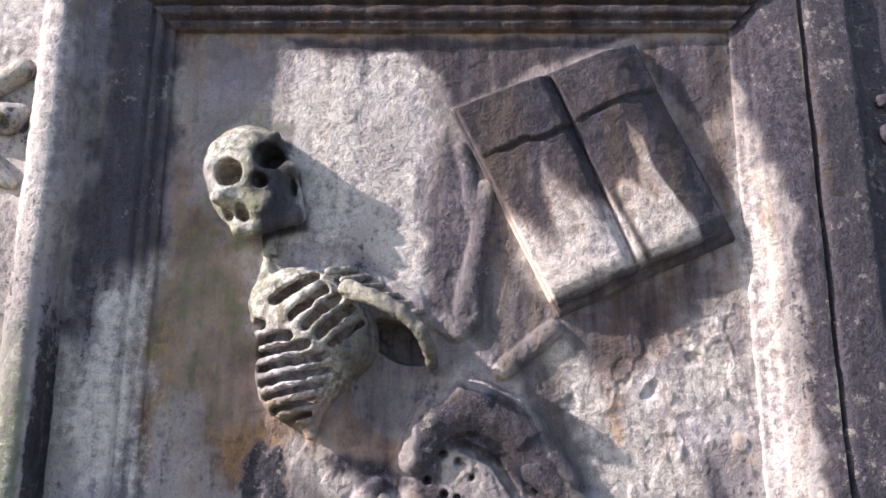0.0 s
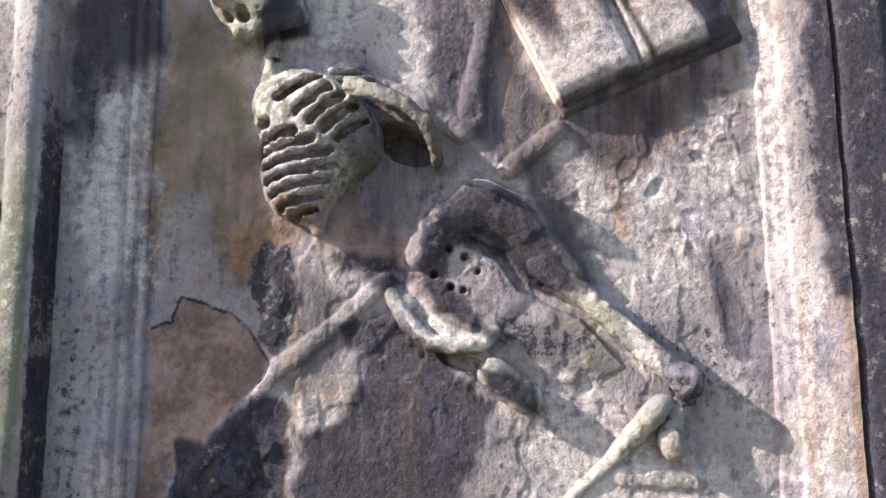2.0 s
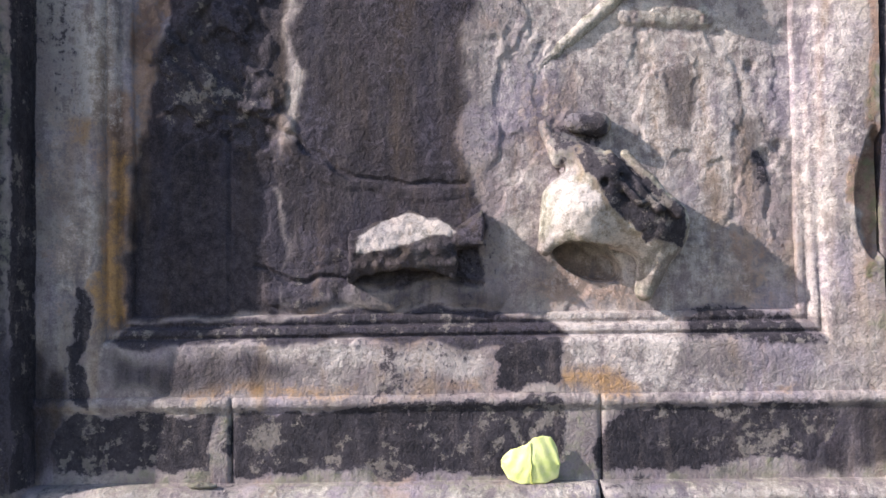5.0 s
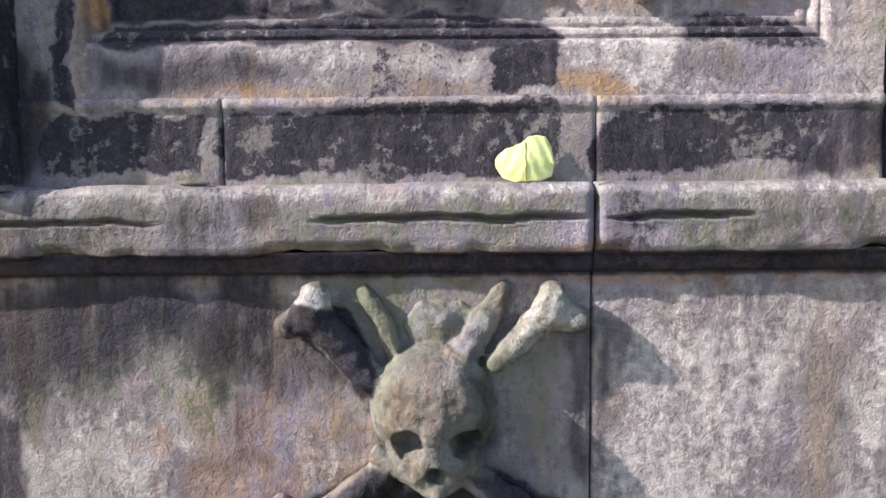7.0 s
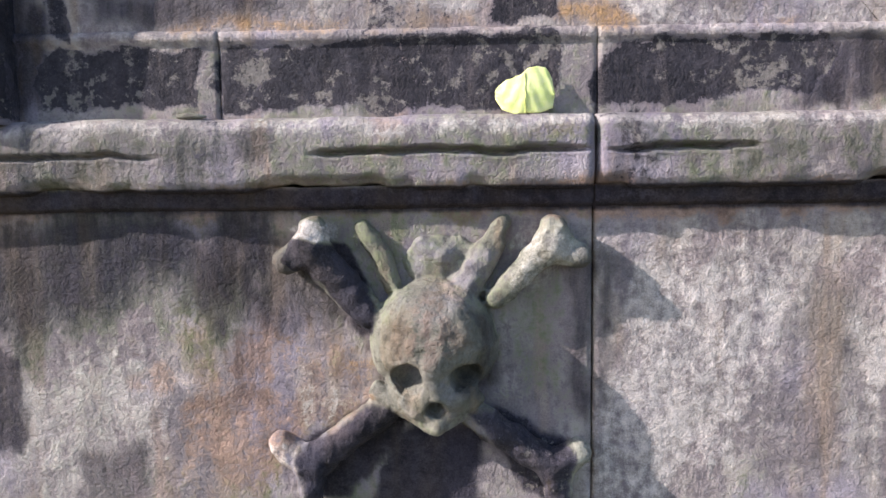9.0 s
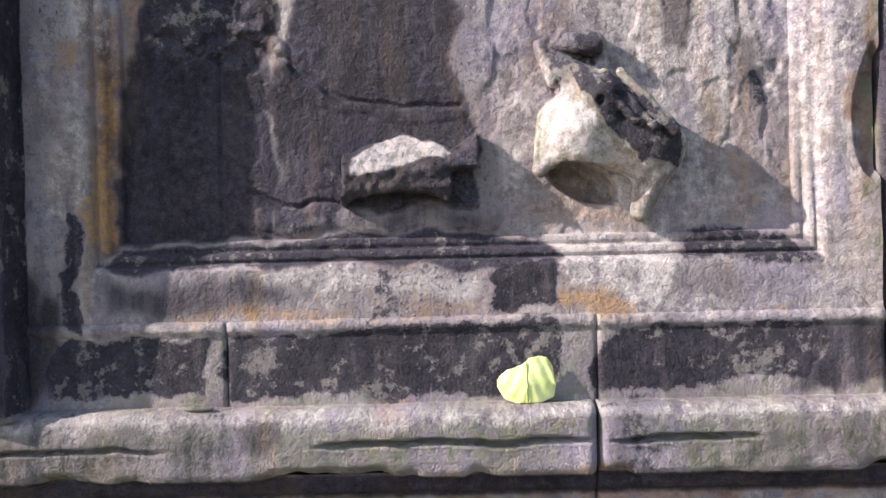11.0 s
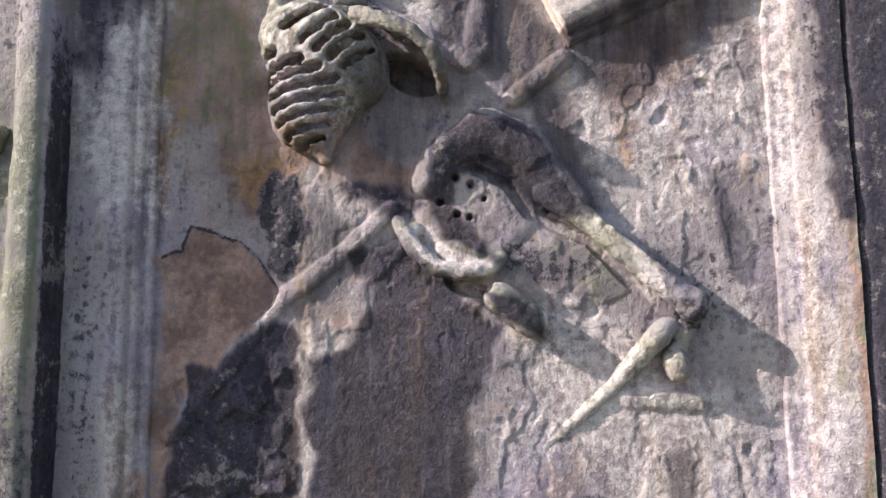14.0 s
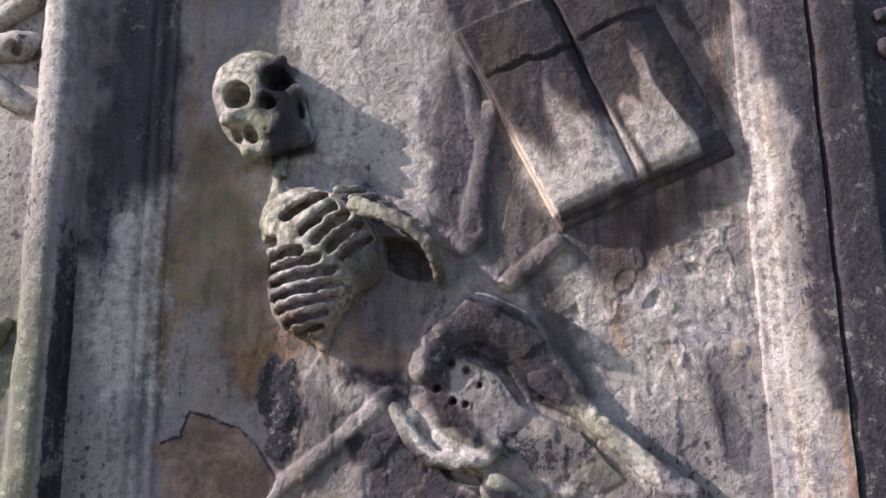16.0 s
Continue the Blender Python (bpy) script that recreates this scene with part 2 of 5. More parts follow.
stain_or_shade("pale", 0.8, 0.005, (-0.171, 1.818), (-0.152, 1.826), (-0.161, 1.792), (-0.178, 1.777))
stain_or_shade("ochre", 0.45, 0.006, (-0.417, 1.647), (-0.397, 1.638), (-0.401, 1.614), (-0.417, 1.622))
stain_or_shade("green", 0.55, 0.02, (0.12, 1.948), (0.202, 1.912), (0.241, 1.845), (0.255, 1.795), (0.15, 1.855), (0.069, 1.89))
stain_or_shade("green", 0.6, 0.012, (0.227, 1.709), (0.341, 1.711), (0.34, 1.683), (0.234, 1.681))
stain_or_shade("crust", 0.5, 0.015, (0.044, 1.939), (0.118, 1.912), (0.184, 1.903), (0.199, 1.877), (0.116, 1.854), (0.051, 1.872))
stain_or_shade("crust", 0.7, 0.008, (0.291, 1.843), (0.331, 1.842), (0.336, 1.79), (0.301, 1.795))
stain_or_shade("film_or_shade", 0.9, 0.008, (0.025, 1.853), (0.105, 1.819), (0.108, 1.783), (0.048, 1.8))
stain_or_shade("pale", 1.1, 0.006, (-0.103, 1.952), (-0.062, 1.949), (-0.03, 1.915), (0.042, 1.897), (0.042, 1.875), (-0.023, 1.87), (-0.063, 1.895))
stain_or_shade("pale", 0.7, 0.012, (0.067, 1.855), (0.149, 1.853), (0.229, 1.811), (0.261, 1.786), (0.227, 1.754), (0.18, 1.811), (0.116, 1.837))
stain_or_shade("pale", 1.1, 0.006, (0.219, 1.921), (0.25, 1.896), (0.288, 1.855), (0.278, 1.815), (0.241, 1.864))
stain_or_shade("pale", 0.98, 0.008, (-0.157, 1.394), (-0.082, 1.425), (-0.009, 1.399), (-0.021, 1.376), (-0.099, 1.368), (-0.153, 1.351))
stain_or_shade("film_or_shade", 1.0, 0.006, (-0.011, 1.398), (0.025, 1.423), (0.019, 1.337), (-0.015, 1.326))
stain_or_shade("pale", 1.0, 0.008, (0.109, 1.411), (0.131, 1.463), (0.176, 1.436), (0.208, 1.383), (0.242, 1.371), (0.233, 1.304), (0.174, 1.365), (0.13, 1.38), (0.103, 1.358))
stain_or_shade("crust", 1.0, 0.008, (0.147, 1.493), (0.199, 1.489), (0.265, 1.435), (0.291, 1.416), (0.295, 1.371), (0.234, 1.375), (0.198, 1.417), (0.161, 1.463))
stain_or_shade("crust", 0.6, 0.01, (0.117, 1.529), (0.137, 1.549), (0.184, 1.559), (0.197, 1.52), (0.166, 1.474), (0.136, 1.482))
stain_or_shade("crust", 0.6, 0.008, (0.394, 1.497), (0.421, 1.492), (0.424, 1.457), (0.401, 1.449))
stain_or_shade("brown", 0.55, 0.02, (0.364, 1.395), (0.387, 1.387), (0.443, 1.284), (0.354, 1.285))
stain_or_shade("film_or_shade", 1.0, 0.006, (-0.466, 1.275), (-0.271, 1.273), (-0.162, 1.283), (0.024, 1.284), (0.109, 1.266), (0.139, 1.243), (0.039, 1.235), (-0.1, 1.242), (-0.333, 1.245), (-0.494, 1.241))
stain_or_shade("crust", 0.6, 0.01, (-0.466, 1.275), (-0.271, 1.273), (-0.162, 1.283), (0.024, 1.284), (0.109, 1.266), (0.139, 1.243), (0.039, 1.235), (-0.1, 1.242), (-0.333, 1.245), (-0.494, 1.241))
stain_or_shade("crust", 0.72, 0.008, (0.305, 1.284), (0.439, 1.283), (0.485, 1.238), (0.285, 1.241))
stain_or_shade("crust", 0.85, 0.008, (0.042, 1.237), (0.13, 1.244), (0.13, 1.176), (0.031, 1.177))
stain_or_shade("film_or_shade", 0.65, 0.02, (-0.488, 1.232), (-0.268, 1.234), (-0.207, 1.21), (-0.299, 1.181), (-0.485, 1.183))
stain_or_shade("film_or_shade", 0.4, 0.015, (0.273, 1.227), (0.447, 1.232), (0.468, 1.179), (0.28, 1.197))
stain_or_shade("pale", 0.85, 0.015, (0.109, 1.275), (0.283, 1.281), (0.273, 1.174), (0.138, 1.206))
stain_or_shade("pale", 0.9, 0.015, (-0.268, 1.237), (0.023, 1.234), (0.022, 1.184), (-0.207, 1.21))
stain_or_shade("pale", 0.6, 0.02, (0.213, 1.22), (0.477, 1.225), (0.476, 1.172), (0.219, 1.171))
stain_or_shade("crust", 0.72, 0.006, (-0.54, 1.329), (-0.517, 1.298), (-0.522, 1.16), (-0.545, 1.16))
stain_or_shade("ochre", 1.0, 0.012, (-0.496, 1.539), (-0.475, 1.5), (-0.48, 1.282), (-0.511, 1.251), (-0.526, 1.313), (-0.495, 1.391))
stain_or_shade("ochre", 0.75, 0.012, (-0.551, 1.562), (-0.512, 1.554), (-0.516, 1.515), (-0.547, 1.523))
stain_or_shade("brown", 1.0, 0.02, (-0.504, 1.595), (-0.465, 1.595), (-0.468, 1.281), (-0.498, 1.251), (-0.505, 1.407))
stain_or_shade("ochre", 0.68, 0.014, (-0.384, 1.182), (-0.361, 1.197), (-0.268, 1.199), (-0.207, 1.193), (-0.146, 1.179), (-0.161, 1.168), (-0.376, 1.17))
stain_or_shade("ochre", 0.62, 0.012, (-0.069, 1.182), (-0.039, 1.197), (0.022, 1.196), (0.022, 1.177), (-0.062, 1.168))
stain_or_shade("ochre", 0.85, 0.014, (0.117, 1.176), (0.137, 1.206), (0.167, 1.202), (0.193, 1.213), (0.234, 1.182), (0.219, 1.165), (0.121, 1.166))
stain_or_shade("ochre", 0.6, 0.006, (0.408, 1.18), (0.446, 1.187), (0.445, 1.168), (0.407, 1.167))
stain_or_shade("crust", 0.92, 0.008, (-0.572, 1.1), (-0.537, 1.144), (-0.444, 1.154), (-0.341, 1.147), (-0.351, 1.074), (-0.552, 1.068))
stain_or_shade("crust", 0.92, 0.008, (-0.331, 1.106), (-0.31, 1.147), (-0.176, 1.151), (-0.039, 1.162), (0.052, 1.164), (0.125, 1.16), (0.129, 1.086), (0.043, 1.067), (-0.322, 1.066))
stain_or_shade("crust", 0.92, 0.008, (0.16, 1.086), (0.199, 1.147), (0.294, 1.162), (0.466, 1.157), (0.495, 1.131), (0.457, 1.09), (0.314, 1.071), (0.164, 1.066))
stain_or_shade("green", 0.7, 0.02, (-0.337, 1.144), (-0.176, 1.142), (-0.177, 1.074), (-0.322, 1.071))
stain_or_shade("green", 0.5, 0.02, (0.128, 1.154), (0.18, 1.153), (0.156, 1.071), (0.119, 1.071))
stain_or_shade("film_or_shade", 0.5, 0.02, (-0.533, 0.616), (-0.446, 0.614), (-0.444, 0.515), (-0.54, 0.517))
stain_or_shade("film_or_shade", 0.35, 0.03, (-0.339, 0.85), (-0.261, 0.88), (-0.271, 0.659), (-0.35, 0.644))
stain_or_shade("film_or_shade", 0.4, 0.03, (0.445, 0.834), (0.521, 0.84), (0.534, 0.707), (0.472, 0.7))
stain_or_shade("film_or_shade", 0.4, 0.03, (0.45, 0.661), (0.527, 0.675), (0.508, 0.554), (0.46, 0.563))
stain_or_shade("film_or_shade", 0.7, 0.012, (-0.671, 0.763), (-0.61, 0.746), (-0.609, 0.601), (-0.684, 0.602))
stain_or_shade("film_or_shade", 0.6, 0.012, (0.138, 0.879), (0.17, 0.879), (0.17, 0.618), (0.141, 0.667))
stain_or_shade("film_or_shade", 0.45, 0.01, (0.178, 0.878), (0.203, 0.87), (0.192, 0.65), (0.178, 0.634))
stain_or_shade("film_or_shade", 1.0, 0.015, (-0.114, 0.632), (0.019, 0.629), (0.005, 0.506), (-0.134, 0.509))
stain_or_shade("pale", 0.75, 0.04, (0.222, 0.877), (0.39, 0.886), (0.445, 0.842), (0.373, 0.581), (0.184, 0.503), (0.184, 0.634), (0.23, 0.776))
stain_or_shade("pale", 0.6, 0.04, (0.52, 0.879), (0.596, 0.877), (0.606, 0.658), (0.543, 0.659))
stain_or_shade("pale", 0.4, 0.03, (-0.623, 0.682), (-0.513, 0.791), (-0.402, 0.836), (-0.356, 0.677), (-0.434, 0.548), (-0.611, 0.535))
stain_or_shade("green", 0.55, 0.03, (0.037, 0.812), (0.138, 0.879), (0.137, 0.667), (0.059, 0.669))
stain_or_shade("brown", 0.6, 0.03, (-0.404, 0.789), (-0.34, 0.835), (-0.337, 0.595), (-0.396, 0.531))
stain_or_shade("ochre", 0.7, 0.012, (-0.166, 0.737), (-0.135, 0.737), (-0.136, 0.681), (-0.152, 0.689))
stain_or_shade("brown", 0.6, 0.02, (-0.204, 0.754), (-0.157, 0.769), (-0.143, 0.721), (-0.175, 0.682), (-0.205, 0.714))
stain_or_shade("ochre", 0.5, 0.015, (-0.25, 0.755), (-0.227, 0.754), (-0.228, 0.723), (-0.248, 0.723))
stain_or_shade("pale", 0.5, 0.02, (-0.236, 0.723), (-0.144, 0.689), (-0.209, 0.626), (-0.247, 0.651))
stain_or_shade("film_or_shade", 1.2, 0.006, (-0.244, 0.86), (-0.228, 0.893), (-0.165, 0.887), (-0.136, 0.835), (-0.119, 0.777), (-0.143, 0.765), (-0.197, 0.836))
stain_or_shade("pale", 0.9, 0.006, (-0.23, 0.904), (-0.204, 0.925), (-0.17, 0.914), (-0.172, 0.894), (-0.224, 0.889))
stain_or_shade("film_or_shade", 1.0, 0.01, (0.003, 0.662), (0.041, 0.665), (0.133, 0.612), (0.14, 0.516), (0.078, 0.541))
stain_or_shade("crust", 0.7, 0.01, (0.003, 0.662), (0.041, 0.665), (0.133, 0.612), (0.14, 0.516), (0.078, 0.541))
stain_or_shade("film_or_shade", 1.0, 0.008, (-0.229, 0.604), (-0.142, 0.671), (-0.103, 0.68), (-0.078, 0.644), (-0.17, 0.53), (-0.224, 0.531))
stain_or_shade("pale", 0.6, 0.01, (-0.277, 0.628), (-0.228, 0.623), (-0.222, 0.58), (-0.26, 0.592))
stain_or_shade("pale", 0.5, 0.015, (0.074, 0.906), (0.123, 0.925), (0.141, 0.889), (0.163, 0.87), (0.088, 0.823), (0.043, 0.801))
# shaded right side of the lower skull, put into the colour
stain_or_shade("film_or_shade", 0.55, 0.012, (-0.017, 0.837), (0.041, 0.791), (0.04, 0.701), (0.01, 0.672), (-0.027, 0.695), (0.018, 0.747), (0.004, 0.792))
# ledge's shade on the low wall's upper left, painted as dark colour
stain_or_shade("film_or_shade", 0.85, 0.06, (-0.685, 0.95), (-0.228, 0.94), (-0.274, 0.755), (-0.403, 0.82), (-0.522, 0.776), (-0.705, 0.732))
stain_or_shade("film_or_shade", 0.36, 0.02, (-0.128, 0.772), (-0.09, 0.831), (-0.038, 0.845), (0.027, 0.814), (0.044, 0.747), (0.025, 0.671), (-0.035, 0.646), (-0.094, 0.662), (-0.131, 0.69))
stain_or_shade("brown", 0.5, 0.02, (-0.098, 0.809), (-0.017, 0.837), (0.019, 0.762), (-0.048, 0.733), (-0.107, 0.75))
stain_or_shade("film_or_shade", 0.85, 0.012, (-0.188, 2.028), (-0.096, 2.013), (-0.063, 1.974), (-0.105, 1.963), (-0.18, 2.002))
stain_or_shade("brown", 0.6, 0.02, (-0.283, 2.103), (-0.215, 2.014), (-0.181, 2.031), (-0.097, 1.978), (-0.08, 2.029), (-0.164, 2.127))
# slanting shadow band below the shoulder blade, painted on the panel
stain_or_shade("film_or_shade", 0.6, 0.02, (-0.005, 2.202), (0.082, 2.228), (0.133, 2.194), (0.21, 1.963), (0.127, 1.962), (0.106, 2.109), (0.055, 2.151))
# panel under the ribs and shoulder blade, darkened for their shadow
stain_or_shade("film_or_shade", 0.5, 0.03, (-0.214, 2.228), (-0.031, 2.228), (0.046, 2.159), (-0.005, 2.108), (-0.072, 2.026), (-0.14, 2.058))
stain_or_shade("film_or_shade", 0.12, 0.03, (-0.459, 2.673), (-0.307, 2.653), (-0.338, 2.548), (-0.418, 2.504), (-0.418, 2.437), (-0.344, 2.344), (-0.354, 2.227), (-0.41, 2.158), (-0.44, 2.107), (-0.453, 2.371))
stain_or_shade("film_or_shade", 0.15, 0.04, (-0.444, 2.158), (-0.317, 2.192), (-0.277, 2.091), (-0.24, 2.025), (-0.27, 1.961), (-0.461, 1.96), (-0.47, 2.057))
stain_or_shade("film_or_shade", 0.25, 0.03, (-0.44, 2.212), (-0.31, 2.21), (-0.275, 2.094), (-0.291, 2.033), (-0.307, 1.947), (-0.349, 1.939), (-0.417, 1.966), (-0.445, 2.08))
stain_or_shade("film_or_shade", 0.7, 0.012, (0.466, 1.15), (0.578, 1.149), (0.575, 1.067), (0.426, 1.068))
stain_or_shade("pale", 0.7, 0.02, (0.067, 1.839), (0.232, 1.82), (0.308, 1.688), (0.144, 1.658), (0.049, 1.773))
stain_or_shade("film_or_shade", 0.6, 0.03, (-0.335, 0.927), (-0.259, 0.926), (-0.141, 0.784), (-0.251, 0.739), (-0.342, 0.788))
stain_or_shade("film_or_shade", 0.8, 0.01, (-0.31, 2.504), (-0.27, 2.501), (-0.244, 2.43), (-0.233, 2.359), (-0.279, 2.35), (-0.313, 2.336), (-0.291, 2.408), (-0.313, 2.417))
stain_or_shade("pale", 0.75, 0.02, (-0.398, 2.476), (-0.359, 2.521), (-0.306, 2.518), (-0.318, 2.43), (-0.313, 2.341), (-0.348, 2.358), (-0.384, 2.43))
stain_or_shade("film_or_shade", 0.5, 0.02, (-0.141, 2.289), (-0.089, 2.255), (-0.038, 2.188), (-0.03, 2.147), (-0.055, 2.155), (-0.131, 2.221))
stain_or_shade("brown", 0.7, 0.03, (0.136, 1.367), (0.23, 1.334), (0.245, 1.287), (0.135, 1.284), (0.057, 1.32))
# highlight along the ledge's top edge, painted pale
stain_or_shade("pale", 0.75, 0.012, (-0.652, 1.054), (-0.23, 1.052), (0.133, 1.053), (0.566, 1.056), (0.567, 1.038), (0.133, 1.031), (-0.231, 1.031), (-0.655, 1.031))
stain_or_shade("film_or_shade", 0.6, 0.015, (-0.317, 1.042), (-0.245, 1.04), (-0.254, 0.987), (-0.305, 0.995))
stain_or_shade("film_or_shade", 0.45, 0.02, (-0.596, 1.015), (-0.378, 0.996), (-0.409, 0.968), (-0.644, 0.965))
stain_or_shade("brown", 0.6, 0.02, (0.06, 1.045), (0.132, 1.047), (0.154, 1.021), (0.081, 1.016))
stain_or_shade("ochre", 0.7, 0.012, (-0.36, 2.06), (-0.317, 2.051), (-0.299, 1.99), (-0.325, 1.978), (-0.355, 2.017))
stain_or_shade("brown", 1.0, 0.02, (-0.373, 2.087), (-0.309, 2.068), (-0.291, 1.981), (-0.333, 1.965), (-0.367, 2.017))
stain_or_shade("film_or_shade", 0.62, 0.025, (-0.046, 2.466), (-0.005, 2.563), (0.058, 2.437), (0.16, 2.228), (0.258, 2.282), (0.393, 2.327), (0.428, 2.264), (0.341, 2.203), (0.26, 2.134), (0.167, 2.185), (0.055, 2.159), (-0.031, 2.219))
stain_or_shade("film_or_shade", 0.42, 0.03, (0.306, 2.698), (0.467, 2.698), (0.457, 2.466), (0.436, 2.264), (0.386, 2.354))
stain_or_shade("brown", 0.55, 0.03, (0.306, 2.698), (0.467, 2.698), (0.457, 2.466), (0.436, 2.264), (0.342, 2.229), (0.168, 2.194), (0.151, 2.228), (0.386, 2.354))
stain_or_shade("pale", 0.6, 0.02, (-0.313, 2.221), (-0.276, 2.28), (-0.209, 2.306), (-0.14, 2.272), (-0.117, 2.188), (-0.169, 2.122), (-0.215, 2.058), (-0.275, 2.106))
# hip arch darkened further for the shoulder blade's shadow
stain_or_shade("film_or_shade", 0.8, 0.02, (-0.047, 2.058), (-0.005, 2.108), (0.063, 2.117), (0.13, 2.051), (0.193, 1.963), (0.078, 1.962), (0.045, 2.026), (-0.005, 2.042), (-0.038, 1.962), (-0.063, 1.962))
stain_or_shade("film_or_shade", 0.8, 0.02, (-0.7, 1.255), (-0.583, 1.238), (-0.552, 1.192), (-0.545, 1.07), (-0.699, 1.067))
stain_or_shade("film_or_shade", 0.45, 0.04, (-0.659, 1.045), (-0.288, 1.041), (-0.292, 0.965), (-0.667, 0.957))
stain_or_shade("film_or_shade", 0.35, 0.04, (0.313, 1.047), (0.601, 1.055), (0.605, 0.969), (0.314, 0.967))

# rows: x, z, half width, half height, turn in degrees, strength
OCHRE = [(-0.43, 2.15, 0.02, 0.12, 0, 0.45), (0.44, 2.03, 0.02, 0.03, 0, 0.45), (-0.24, 0.74, 0.02, 0.025, 0, 0.55)]
GREEN = [
    (-0.64, 1.4, 0.03, 0.5, 0, 0.9), (-0.32, 2.45, 0.10, 0.12, 0, 0.5), (-0.50, 0.86, 0.30, 0.11, 0, 0.8),
    (-0.37, 2.25, 0.07, 0.18, 0, 0.6), (0.0, 1.085, 0.6, 0.02, 0, 0.5), (0.0, 1.02, 1.0, 0.05, 0, 0.55), (0.64, 2.1, 0.07, 1.0, 0, 0.9),
]
BROWN = [
    (-0.06, 1.8, 0.12, 0.14, 0, 0.5), (0.1, 1.55, 0.04, 0.06, 0, 0.5), (-0.55, 1.45, 0.03, 0.2, 0, 0.5), (-0.3, 0.64, 0.12, 0.1, 0, 0.7),
    (0.555, 1.44, 0.022, 0.1, 0, 1.0), (0.4, 1.36, 0.045, 0.05, -30, 0.5), (0.0, 2.74, 0.55, 0.045, 0, 1.0), (0.0, 0.945, 1.3, 0.02, 0, 0.9),
    (0.553, 1.75, 0.007, 0.3, 0, 1.0),
]


def patches(rows, x, z, wx, wz):
    out = np.zeros_like(x)
    for cx, cz, rx, rz, turn, strength in rows:
        c, s = math.cos(radians(turn)), math.sin(radians(turn))
        dx, dz = x + wx * min(rx, rz) - cx, z + wz * min(rx, rz) - cz
        u, v = (dx * c + dz * s) / rx, (-dx * s + dz * c) / rz
        np.maximum(out, strength * np.clip(1.5 - np.sqrt(u * u + v * v), 0, 1), out=out)
    return out


# the scaled-off patch
SCALED = [(-0.475, 1.902), (-0.433, 1.917), (-0.417, 1.954), (-0.349, 1.934), (-0.315, 1.912), (-0.283, 1.858), (-0.290, 1.837), (-0.331, 1.796), (-0.37, 1.74), (-0.475, 1.70)]


def inside_by(outline, x, z):
    """Metres by which a place lies inside the outline, negative outside."""
    p = np.array(outline, float)
    best, odd = np.full(x.shape, 9.0), np.zeros(x.shape, bool)
    for (ax, az), (bx, bz) in zip(p, np.roll(p, -1, 0)):
        dx, dz = bx - ax, bz - az
        t = np.clip(((x - ax) * dx + (z - az) * dz) / (dx * dx + dz * dz + 1e-12), 0, 1)
        np.minimum(best, np.hypot(x - ax - t * dx, z - az - t * dz), out=best)
        odd ^= ((az > z) != (bz > z)) & (x < ax + dx * (z - az) / (dz if abs(dz) > 1e-9 else 1e-9))
    return np.where(odd, best, -best)


# strength of one kind of mark, stains and painted shade together
def stained(kind, x, z, wx, wz):
    out = np.zeros_like(x)
    for name, strength, soft, outline in STAINS_AND_SHADE:
        if name != kind:
            continue
        xs, zs = zip(*outline)
        reach = 1.2 * soft + 0.02
        m = (x > min(xs) - reach) & (x < max(xs) + reach) & (z > min(zs) - reach) & (z < max(zs) + reach)
        if m.any():
            shift = 0.006 + 0.45 * soft
            d = inside_by(outline, x[m] + shift * wx[m], z[m] + shift * wz[m])
            out[m] = np.maximum(out[m], strength * ramp(d, -soft, soft))
    return out


